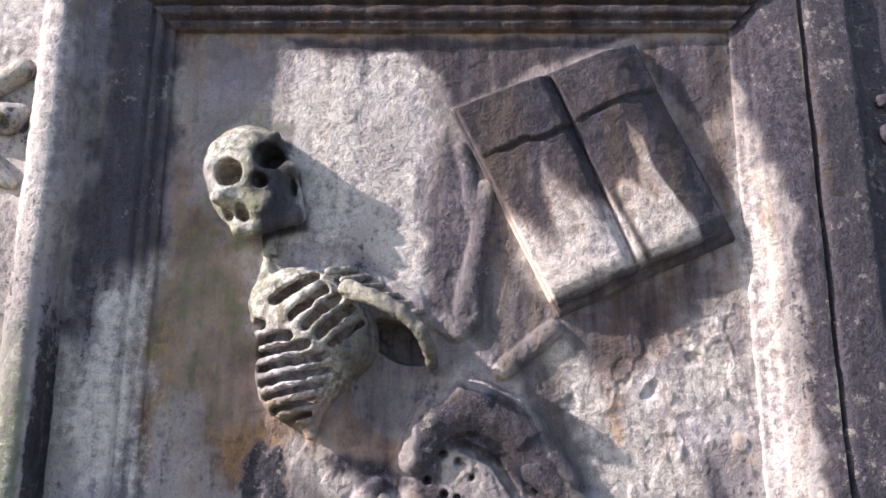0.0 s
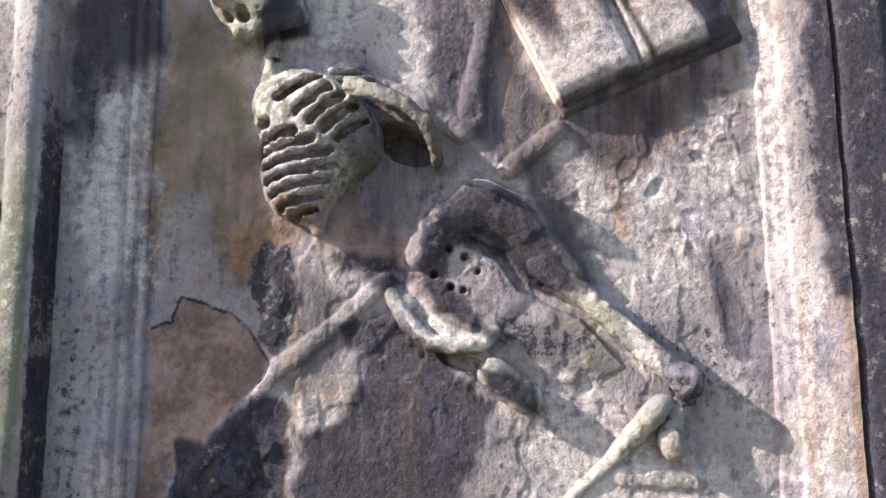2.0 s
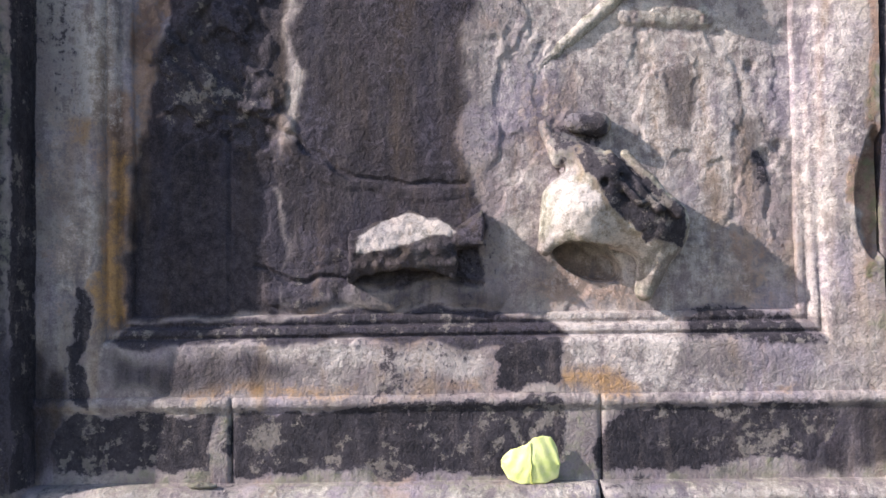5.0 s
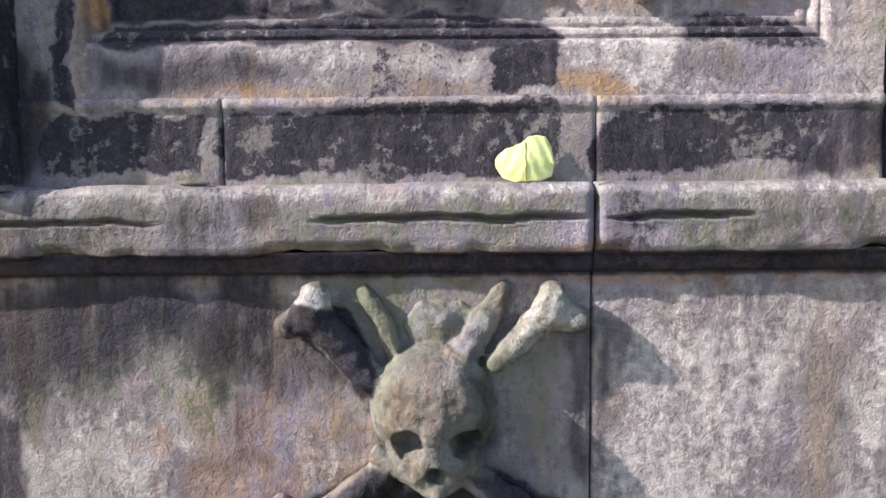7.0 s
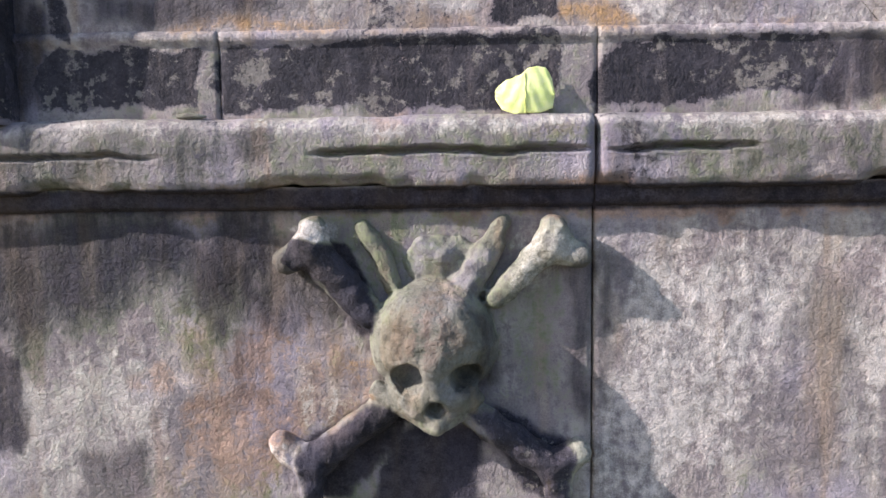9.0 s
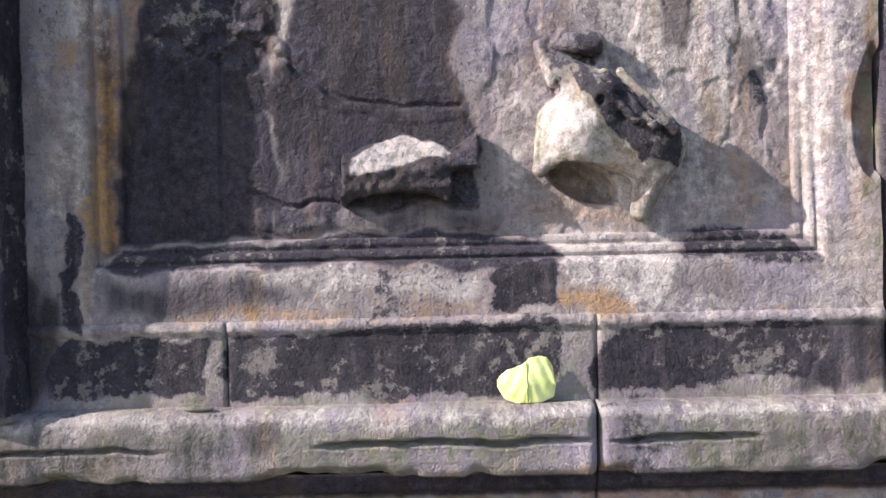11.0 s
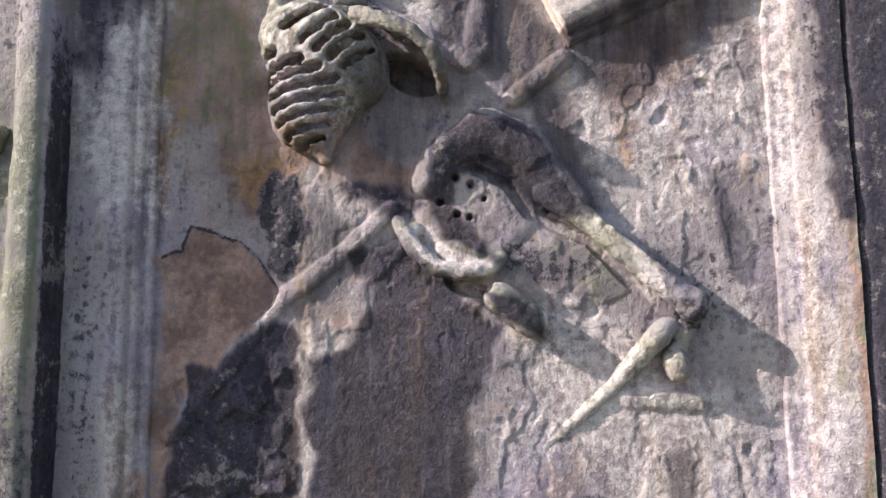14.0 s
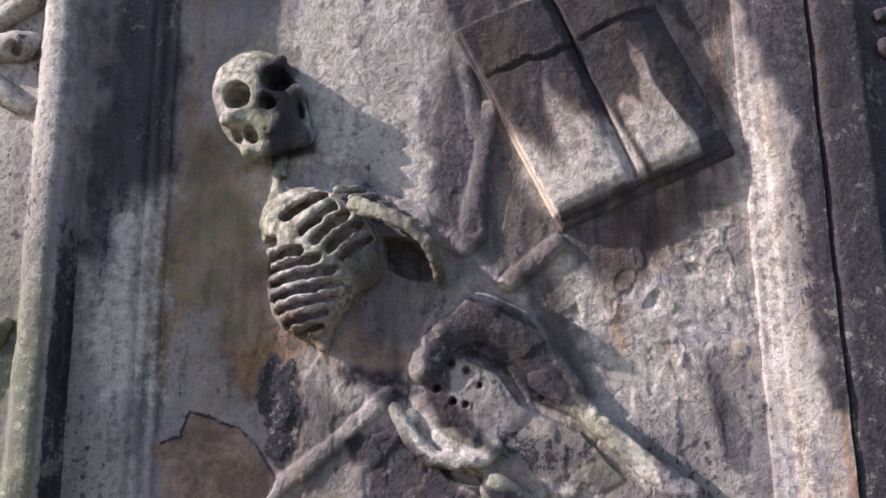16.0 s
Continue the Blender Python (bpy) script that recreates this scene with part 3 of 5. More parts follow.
def weathering_and_shade(x, y, z):
    """Six strengths of 0 to 1 at places of the wall, for stains and painted shade: crust, pale, ochre, green, brown,
    film.
    """
    wx = fbm(x, flat(x), z, 0.035, 4, 40)
    wz = fbm(x, flat(x), z * 0.6, 0.05, 4, 50)
    crust, film_or_shade = stained("crust", x, z, wx, wz), stained("film_or_shade", x, z, wx, wz)
    below = ramp(-z, -0.96, -0.93)
    crust = np.maximum(crust, (0.08 + 0.31 * fbm(x, flat(x), z * 0.35, 0.11, 3, 60)) * (1 - 0.6 * below))
    # damp foot of the pilaster
    crust = np.maximum(crust, 0.5 * ramp(-x, 0.597, 0.605) * ramp(-z, -1.95, -1.55) * (z > 1.06))
    # the left pilaster's return, its shaded side put into the colour
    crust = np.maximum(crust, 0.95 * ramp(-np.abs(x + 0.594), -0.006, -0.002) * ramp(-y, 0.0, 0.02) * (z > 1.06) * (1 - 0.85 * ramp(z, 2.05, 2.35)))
    # right pilaster: dark crust together with painted-in shade
    film_or_shade = np.maximum(film_or_shade, 1.0 * ramp(x, 0.560, 0.568) * (z > 1.06))
    film_or_shade = np.maximum(film_or_shade, 0.9 * ramp(-x, 0.596, 0.602) * ramp(-z, -1.40, -1.15) * (z > 1.064))
    # second dark layer on the right pilaster, crust and shade
    crust = np.maximum(crust, 0.5 * ramp(x, 0.560, 0.568) * (z > 1.06))
    # dark top moulding; the ledge's shade is painted over the brown fillet
    film_or_shade = np.maximum(film_or_shade, 0.75 * ramp(z, 2.70, 2.712) * (np.abs(x) < 0.56))
    film_or_shade = np.maximum(film_or_shade, 0.95 * ramp(z, 0.925, 0.935) * ramp(-z, -0.968, -0.962))
    pale = stained("pale", x, z, wx, wz)
    # paler stone of the left pilaster, with sunlit brightness painted in
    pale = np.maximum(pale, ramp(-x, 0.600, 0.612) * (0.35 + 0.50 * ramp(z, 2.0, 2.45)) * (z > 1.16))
    ochre = np.maximum(stained("ochre", x, z, wx, wz), patches(OCHRE, x, z, wx, wz))
    green = np.maximum(stained("green", x, z, wx, wz), patches(GREEN, x, z, wx, wz))
    brown = np.maximum(stained("brown", x, z, wx, wz), patches(BROWN, x, z, wx, wz))
    green = np.maximum(green, 0.75 * ramp(-x, 0.597, 0.606) * (0.2 + 0.8 * ramp(-z, -2.5, -2.0)) * (z > 1.06))
    # bright chips stand free of soot; a dark line along the upper broken rim
    bare = 1 - ramp(pale, 0.85, 1.05)
    crust, film_or_shade = crust * bare, film_or_shade * bare
    rim = inside_by(SCALED, x + 0.005 * wx, z + 0.005 * wz)
    crust = np.maximum(crust, 0.75 * ramp(-np.abs(rim - 0.001), -0.004, -0.001) * ramp(z + 0.35 * x, 1.70, 1.74) * (x > -0.462) * (y < 0.05))
    green = np.maximum(green, below * (0.30 * ramp(-x, -0.175, -0.165) + 0.12 + 0.35 * fbm(x, flat(x), z * 0.7, 0.16, 3, 62)))
    return np.minimum(crust, 0.92), pale, ochre, green, brown, film_or_shade


def book_weathering(x, y, z):
    """On the book the soot lies over the upper part of both pages and down the outer edge of the far one."""
    crust, pale, ochre, green, brown, film_or_shade = weathering_and_shade(x, y, z)
    dx, dz = x + 0.004, z - 2.566
    det = 0.282 * -0.322 - 0.118 * 0.158
    s, v = (dx * -0.322 - dz * 0.158) / det, (0.282 * dz - 0.118 * dx) / det
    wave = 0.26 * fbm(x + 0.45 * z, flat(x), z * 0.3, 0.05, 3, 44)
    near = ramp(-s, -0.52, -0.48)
    film_or_shade = np.maximum(0.15, near * (1.1 * ramp(-v - wave, -0.36, -0.24) + 0.8 * ramp(-v - wave, -0.78, -0.50)))
    film_or_shade = np.maximum(film_or_shade, (1 - near) * (0.95 * ramp(-v - 2 * wave, -0.62, -0.42) + 1.2 * ramp(s + wave, 0.80, 0.92) + 0.9 * ramp(-s, -0.56, -0.51)))
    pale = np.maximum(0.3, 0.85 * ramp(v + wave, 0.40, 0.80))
    brown = np.maximum(brown, 0.55 + 0.4 * fbm(x, flat(x), z, 0.06, 2, 47))
    ochre = np.maximum(ochre, 0.6 * ramp(-s, -0.02, 0.02) + 0.55 * ramp(v, 0.96, 0.99))
    film_or_shade = np.maximum(film_or_shade, 0.75 * ramp(v, 0.955, 0.985))
    return crust * 0.5, pale, ochre, green, brown, np.minimum(film_or_shade, 0.92)


# ---- materials ----
def node(tree, kind, **values):
    n = tree.nodes.new(kind)
    for key, value in values.items():
        if key in n.inputs.keys():
            n.inputs[key].default_value = value
    return n


def noise_node(tree, coords, scale, detail=4.0, rough=0.6):
    n = node(tree, "ShaderNodeTexNoise", Scale=scale, Detail=detail, Roughness=rough)
    tree.links.new(coords, n.inputs["Vector"])
    return n.outputs["Fac"]


def math_node(tree, op, a, b, clamp=False):
    n = tree.nodes.new("ShaderNodeMath")
    n.operation, n.use_clamp = op, clamp
    for i, v in enumerate((a, b)):
        if isinstance(v, (int, float)):
            n.inputs[i].default_value = v
        else:
            tree.links.new(v, n.inputs[i])
    return n.outputs[0]


def smooth_step(tree, v, lo, hi):
    n = node(tree, "ShaderNodeMapRange")
    n.interpolation_type = "SMOOTHSTEP"
    n.inputs["From Min"].default_value, n.inputs["From Max"].default_value = lo, hi
    tree.links.new(v, n.inputs["Value"])
    return n.outputs["Result"]


def mix_colour(tree, fac, a, b):
    n = tree.nodes.new("ShaderNodeMix")
    n.data_type = "RGBA"
    for i, v in ((0, fac), (6, a), (7, b)):
        if isinstance(v, (int, float)):
            n.inputs[i].default_value = v
        elif isinstance(v, tuple):
            n.inputs[i].default_value = (*v, 1)
        else:
            tree.links.new(v, n.inputs[i])
    return n.outputs[2]


def weathered_stone(name, light=(0.46, 0.395, 0.365), dark=(0.225, 0.188, 0.195), relief=0.0032):
    """Sandstone whose stains and painted shade follow the strengths stored on the mesh, broken up by grain and streaks.
    """
    mat = bpy.data.materials.new(name)
    mat.use_nodes = True
    t = mat.node_tree
    bsdf = t.nodes["Principled BSDF"]
    coords = t.nodes.new("ShaderNodeNewGeometry").outputs["Position"]
    big, mid, fine = noise_node(t, coords, 11, 5, 0.6), noise_node(t, coords, 70, 6, 0.68), noise_node(t, coords, 380, 4, 0.7)
    stretch = node(t, "ShaderNodeMapping")
    stretch.inputs["Scale"].default_value = (1, 1, 0.14)
    t.links.new(coords, stretch.inputs["Vector"])
    streak = noise_node(t, stretch.outputs["Vector"], 45, 5, 0.62)

    def swing(v, amount):
        return math_node(t, "MULTIPLY", math_node(t, "SUBTRACT", v, 0.5), amount)

    wobble = math_node(t, "ADD", math_node(t, "ADD", swing(mid, 2.0), swing(streak, 1.3)), swing(fine, 0.6))
    masks = []
    for key in ("stain_shade_a", "stain_shade_b"):
        attr = t.nodes.new("ShaderNodeAttribute")
        attr.attribute_name = key
        split = t.nodes.new("ShaderNodeSeparateColor")
        t.links.new(attr.outputs["Color"], split.inputs[0])
        masks += [split.outputs[i] for i in range(3)]
    crust, pale, ochre, green, brown, plain = masks
    tone = math_node(t, "ADD", math_node(t, "ADD", swing(big, 1.6), swing(streak, 1.2)), swing(mid, 0.9))
    colour = mix_colour(t, smooth_step(t, tone, -0.30, 0.30), dark, light)
    cloud, veil = noise_node(t, coords, 5.5, 4, 0.6), noise_node(t, stretch.outputs["Vector"], 17, 4, 0.6)
    colour = mix_colour(t, math_node(t, "MULTIPLY", smooth_step(t, cloud, 0.50, 0.66), 0.55), colour, (0.25, 0.21, 0.285))
    colour = mix_colour(t, math_node(t, "MULTIPLY", smooth_step(t, veil, 0.52, 0.70), 0.5), colour, (0.40, 0.285, 0.20))
    colour = mix_colour(t, math_node(t, "MULTIPLY", smooth_step(t, math_node(t, "SUBTRACT", 1.0, cloud), 0.52, 0.68), 0.4), colour, (0.44, 0.345, 0.335))

    def layer(below, mask, tint, lo, hi, most):
        lifted = math_node(t, "ADD", mask, math_node(t, "MULTIPLY", wobble, smooth_step(t, mask, 0.0, 0.3)))
        return mix_colour(t, math_node(t, "MULTIPLY", smooth_step(t, lifted, lo, hi), most), below, tint)

    colour = layer(colour, brown, mix_colour(t, smooth_step(t, math_node(t, "ADD", swing(big, 1.3), swing(mid, 0.6)), -0.2, 0.2), (0.16, 0.10, 0.078), (0.36, 0.245, 0.200)), 0.2, 0.85, 0.9)
    colour = layer(colour, green, (0.135, 0.145, 0.085), 0.2, 0.95, 0.85)
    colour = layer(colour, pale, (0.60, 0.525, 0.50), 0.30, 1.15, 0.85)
    colour = layer(colour, ochre, (0.41, 0.245, 0.125), 0.22, 1.2, 0.85)
    # soft dark layer: grime, and the shade painted on the stone
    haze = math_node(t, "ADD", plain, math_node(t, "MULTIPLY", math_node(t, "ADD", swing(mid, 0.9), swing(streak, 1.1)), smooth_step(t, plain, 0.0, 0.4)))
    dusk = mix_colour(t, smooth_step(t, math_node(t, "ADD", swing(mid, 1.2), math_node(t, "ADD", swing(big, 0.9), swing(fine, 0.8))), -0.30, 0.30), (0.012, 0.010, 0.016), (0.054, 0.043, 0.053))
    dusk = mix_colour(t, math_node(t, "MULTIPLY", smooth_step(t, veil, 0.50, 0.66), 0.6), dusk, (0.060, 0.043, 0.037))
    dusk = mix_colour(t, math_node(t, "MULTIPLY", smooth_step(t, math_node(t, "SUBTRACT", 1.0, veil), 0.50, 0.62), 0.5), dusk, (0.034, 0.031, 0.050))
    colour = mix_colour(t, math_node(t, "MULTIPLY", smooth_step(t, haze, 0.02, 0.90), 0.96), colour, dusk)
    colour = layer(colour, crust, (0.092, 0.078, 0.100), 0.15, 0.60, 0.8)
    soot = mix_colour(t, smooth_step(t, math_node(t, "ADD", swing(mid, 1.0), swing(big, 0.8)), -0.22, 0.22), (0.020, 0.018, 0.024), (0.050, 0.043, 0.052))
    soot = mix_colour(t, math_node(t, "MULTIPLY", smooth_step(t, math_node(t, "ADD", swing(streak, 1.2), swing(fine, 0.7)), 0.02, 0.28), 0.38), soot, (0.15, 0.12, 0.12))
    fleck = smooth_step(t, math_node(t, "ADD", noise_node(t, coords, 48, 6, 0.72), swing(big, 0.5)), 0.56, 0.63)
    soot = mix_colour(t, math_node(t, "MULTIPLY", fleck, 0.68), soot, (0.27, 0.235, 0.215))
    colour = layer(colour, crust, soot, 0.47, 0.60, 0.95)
    grain = node(t, "ShaderNodeHueSaturation", Saturation=1.14)
    t.links.new(colour, grain.inputs["Color"])
    t.links.new(math_node(t, "ADD", math_node(t, "MULTIPLY", math_node(t, "ADD", fine, mid), 1.0), 0.0), grain.inputs["Value"])
    t.links.new(grain.outputs[0], bsdf.inputs["Base Color"])
    bsdf.inputs["Roughness"].default_value = 0.86
    bsdf.inputs["Specular IOR Level"].default_value = 0.3
    pits = smooth_step(t, noise_node(t, coords, 130, 3, 0.55), 0.36, 0.50)
    height = math_node(t, "ADD", math_node(t, "MULTIPLY", mid, 1.3), math_node(t, "ADD", math_node(t, "MULTIPLY", fine, 0.35), math_node(t, "MULTIPLY", pits, 0.22)))
    bump = node(t, "ShaderNodeBump", Strength=0.9, Distance=relief)
    t.links.new(height, bump.inputs["Height"])
    t.links.new(bump.outputs[0], bsdf.inputs["Normal"])
    return mat


STONE = weathered_stone("weathered_sandstone")
BONE = weathered_stone("carved_sandstone", (0.42, 0.385, 0.325), (0.15, 0.138, 0.115), 0.0034)


# ---- meshes ----
def stone_object(name, verts, faces, material, parent=None, label="", paint=weathering_and_shade, smooth=True):
    me = bpy.data.meshes.new(name)
    me.from_pydata(verts.tolist(), [], faces.tolist())
    if paint:
        a = paint(verts[:, 0], verts[:, 1], verts[:, 2])
        for key, three in (("stain_shade_a", a[:3]), ("stain_shade_b", a[3:])):
            attr = me.attributes.new(key, "FLOAT_COLOR", "POINT")
            data = np.ones((len(verts), 4), np.float32)
            for i in range(3):
                data[:, i] = np.clip(three[i], 0, 1)
            attr.data.foreach_set("color", data.ravel())
    me.polygons.foreach_set("use_smooth", [smooth] * len(me.polygons))
    me.materials.append(material)
    me.update()
    ob = new(name, me)
    if parent:
        ob.parent = parent
    if label:
        tagged(ob, label)
    return ob


def sheet(nu, nv, place):
    """A grid of nu by nv points; place turns u and v of 0 to 1 into x, y, z."""
    u, v = np.meshgrid(np.linspace(0, 1, nu), np.linspace(0, 1, nv), indexing="ij")
    verts = np.stack(np.broadcast_arrays(*place(u.ravel(), v.ravel())), 1).astype(float)
    i = np.arange(nu * nv).reshape(nu, nv)
    return verts, np.stack([i[:-1, :-1], i[1:, :-1], i[1:, 1:], i[:-1, 1:]], -1).reshape(-1, 4)


def along_profile(points, v):
    """Points (d, h) walked evenly: d and h at v of 0 to 1."""
    p = np.array(points, float)
    s = np.r_[0, np.cumsum(np.hypot(*np.diff(p, axis=0).T))]
    return np.interp(v * s[-1], s, p[:, 0]), np.interp(v * s[-1], s, p[:, 1])


class Clay:
    """A solid on a grid of signed distances, from which a mesh is drawn."""

    def __init__(self, lo, hi, step):
        self.lo, self.step = np.array(lo, float), step
        n = np.ceil((np.array(hi) - lo) / step).astype(int) + 1
        self.axes = [self.lo[i] + step * np.arange(n[i]) for i in range(3)]
        self.d = np.full(n, 1.0)

    def near(self, lo, hi, pad):
        sl = tuple(slice(*np.searchsorted(ax, (lo[i] - pad, hi[i] + pad))) for i, ax in enumerate(self.axes))
        return sl, np.meshgrid(*(ax[s] for ax, s in zip(self.axes, sl)), indexing="ij")

    def join(self, sl, d, k):
        old = self.d[sl]
        h = np.clip(0.5 + 0.5 * (old - d) / k, 0, 1)
        self.d[sl] = old * (1 - h) + d * h - k * h * (1 - h)

    def carve(self, sl, d, k):
        old = self.d[sl]
        h = np.clip(0.5 - 0.5 * (old + d) / k, 0, 1)
        self.d[sl] = old * (1 - h) - d * h + k * h * (1 - h)

    def ball(self, c, r, turn=0, k=0.01, cut=False):
        """An ellipsoid with half sizes r, turned in the plane of the wall."""
        big = max(r)
        sl, (x, y, z) = self.near([v - big for v in c], [v + big for v in c], k + 4 * self.step)
        co, si = math.cos(radians(turn)), math.sin(radians(turn))
        x, y, z = x - c[0], y - c[1], z - c[2]
        u, w = x * co + z * si, -x * si + z * co
        k0 = np.sqrt((u / r[0]) ** 2 + (y / r[1]) ** 2 + (w / r[2]) ** 2) + 1e-9
        k1 = np.sqrt((u / r[0] ** 2) ** 2 + (y / r[1] ** 2) ** 2 + (w / r[2] ** 2) ** 2) + 1e-9
        (self.carve if cut else self.join)(sl, k0 * (k0 - 1) / k1, k)
        return self

    def limb(self, a, b, ra, rb, k=0.008, cut=False, deep=False):
        """A tapered rod from a to b; deep: it runs on through the wall's thickness."""
        a, b, big = np.array(a, float), np.array(b, float), max(ra, rb)
        sl, (x, y, z) = self.near(np.minimum(a, b) - big - (0, deep * 0.2, 0), np.maximum(a, b) + big + (0, deep * 0.2, 0), k + 4 * self.step)
        if deep:
            y, a, b = 0 * y, a * (1, 0, 1), b * (1, 0, 1)
        ab = b - a
        t = np.clip(((x - a[0]) * ab[0] + (y - a[1]) * ab[1] + (z - a[2]) * ab[2]) / (ab @ ab + 1e-12), 0, 1)
        d = np.sqrt((x - a[0] - t * ab[0]) ** 2 + (y - a[1] - t * ab[1]) ** 2 + (z - a[2] - t * ab[2]) ** 2) - (ra + t * (rb - ra))
        (self.carve if cut else self.join)(sl, d, k)
        return self

    def chain(self, points, radii, k=0.008, cut=False):
        """A bent rod through the points."""
        p = np.array(points, float)
        sl, (x, y, z) = self.near(p.min(0) - max(radii), p.max(0) + max(radii), k + 4 * self.step)
        best = None
        for a, b, ra, rb in zip(p, p[1:], radii, radii[1:]):
            ab = b - a
            t = np.clip(((x - a[0]) * ab[0] + (y - a[1]) * ab[1] + (z - a[2]) * ab[2]) / (ab @ ab), 0, 1)
            d = np.sqrt((x - a[0] - t * ab[0]) ** 2 + (y - a[1] - t * ab[1]) ** 2 + (z - a[2] - t * ab[2]) ** 2) - (ra + t * (rb - ra))
            best = d if best is None else np.minimum(best, d)
        (self.carve if cut else self.join)(sl, best, k)
        return self

    def slab(self, outline, heights, proud, k=0.004):
        """A plate with the outline in x and z, standing as far off the wall as proud says at the heights."""
        xs, zs = zip(*outline)
        sl, (x, y, z) = self.near((min(xs), -max(proud), min(zs)), (max(xs), 0.01, max(zs)), k + 4 * self.step)
        shape = -inside_by(outline, x[:, :1], z[:, :1]) + 0 * y
        self.join(sl, np.maximum(shape, -y - np.interp(z, heights, proud)), k)
        return self

    def weather(self, amount, size, seed):
        x, y, z = np.meshgrid(*self.axes, indexing="ij")
        near = np.abs(self.d) < 0.03
        self.d[near] += amount * fbm(x[near], y[near], z[near], size, 3, seed)
        return self

    def mesh(self):
        d, s = self.d, self.d < 0
        n = np.array(d.shape) - 1
        count = sum(s[a:n[0] + a, b:n[1] + b, c:n[2] + c].astype(np.int8) for a in (0, 1) for b in (0, 1) for c in (0, 1))
        live = (count > 0) & (count < 8)
        index = np.full(live.shape, -1)
        index[live] = np.arange(live.sum())
        cell = np.argwhere(live)
        total, hits = np.zeros((len(cell), 3)), np.zeros(len(cell))
        corners = [(a, b, c) for a in (0, 1) for b in (0, 1) for c in (0, 1)]
        for p in corners:
            for axis in range(3):
                if p[axis]:
                    continue
                q = tuple(v + (i == axis) for i, v in enumerate(p))
                dp, dq = d[tuple((cell + p).T)], d[tuple((cell + q).T)]
                m = (dp < 0) != (dq < 0)
                t = np.where(m, dp / np.where(m, dp - dq, 1), 0)
                at = np.array(p, float) + t[:, None] * (np.arange(3) == axis)
                total[m] += at[m]
                hits += m
        verts = self.lo + self.step * (cell + total / hits[:, None])
        faces = []
        for axis in range(3):
            b, c = [(1, 2), (2, 0), (0, 1)][axis]
            end = [slice(None)] * 3
            end[axis] = slice(1, None)
            start = [slice(None)] * 3
            start[axis] = slice(None, -1)
            e = np.argwhere(s[tuple(start)] != s[tuple(end)])
            e = e[(e[:, b] > 0) & (e[:, c] > 0) & (e[:, b] < n[b]) & (e[:, c] < n[c])]
            inside = s[tuple(e.T)]
            quad = []
            for ob, oc in ((1, 1), (0, 1), (0, 0), (1, 0)):
                o = e.copy()
                o[:, b] -= ob
                o[:, c] -= oc
                quad.append(index[tuple(o.T)])
            quad = np.stack(quad, 1)
            faces += [quad[inside], quad[~inside][:, ::-1]]
        return verts, np.concatenate(faces)


def merged(*meshes):
    verts, faces, n = [], [], 0
    for v, f in meshes:
        verts.append(v)
        faces.append(f + n)
        n += len(v)
    return np.concatenate(verts), np.concatenate(faces)

# ---- the monument's wall ----
PANEL_L, PANEL_R, PANEL_B, PANEL_T = -0.467, 0.453, 1.28, 2.705


def roughness(x, y, z, seed=70):
    return 0.0016 * fbm(x, y, z, 0.035, 3, seed) + 0.0022 * fbm(x, y, z, 0.22, 2, seed + 9)


def ridge(x, z, a, b, ra, rb, height, fade=0.0):
    """A low rounded bank from a to b on the panel."""
    dx, dz = b[0] - a[0], b[1] - a[1]
    t = np.clip(((x - a[0]) * dx + (z - a[1]) * dz) / (dx * dx + dz * dz), 0, 1)
    d = np.hypot(x - a[0] - t * dx, z - a[1] - t * dz) / (ra + t * (rb - ra))
    return height * (1 - fade * t) * np.sqrt(np.clip(1 - d * d, 0, 1))


def bank(h, x, z, points, radii, height):
    for a, b, ra, rb in zip(points, points[1:], radii, radii[1:]):
        h = np.maximum(h, ridge(x, z, a, b, ra, rb, height))
    return h


def groove(h, x, z, points, width, depth):
    cut = flat(x)
    for a, b in zip(points, points[1:]):
        cut = np.maximum(cut, ridge(x, z, a, b, width, width, depth))
    return h - cut


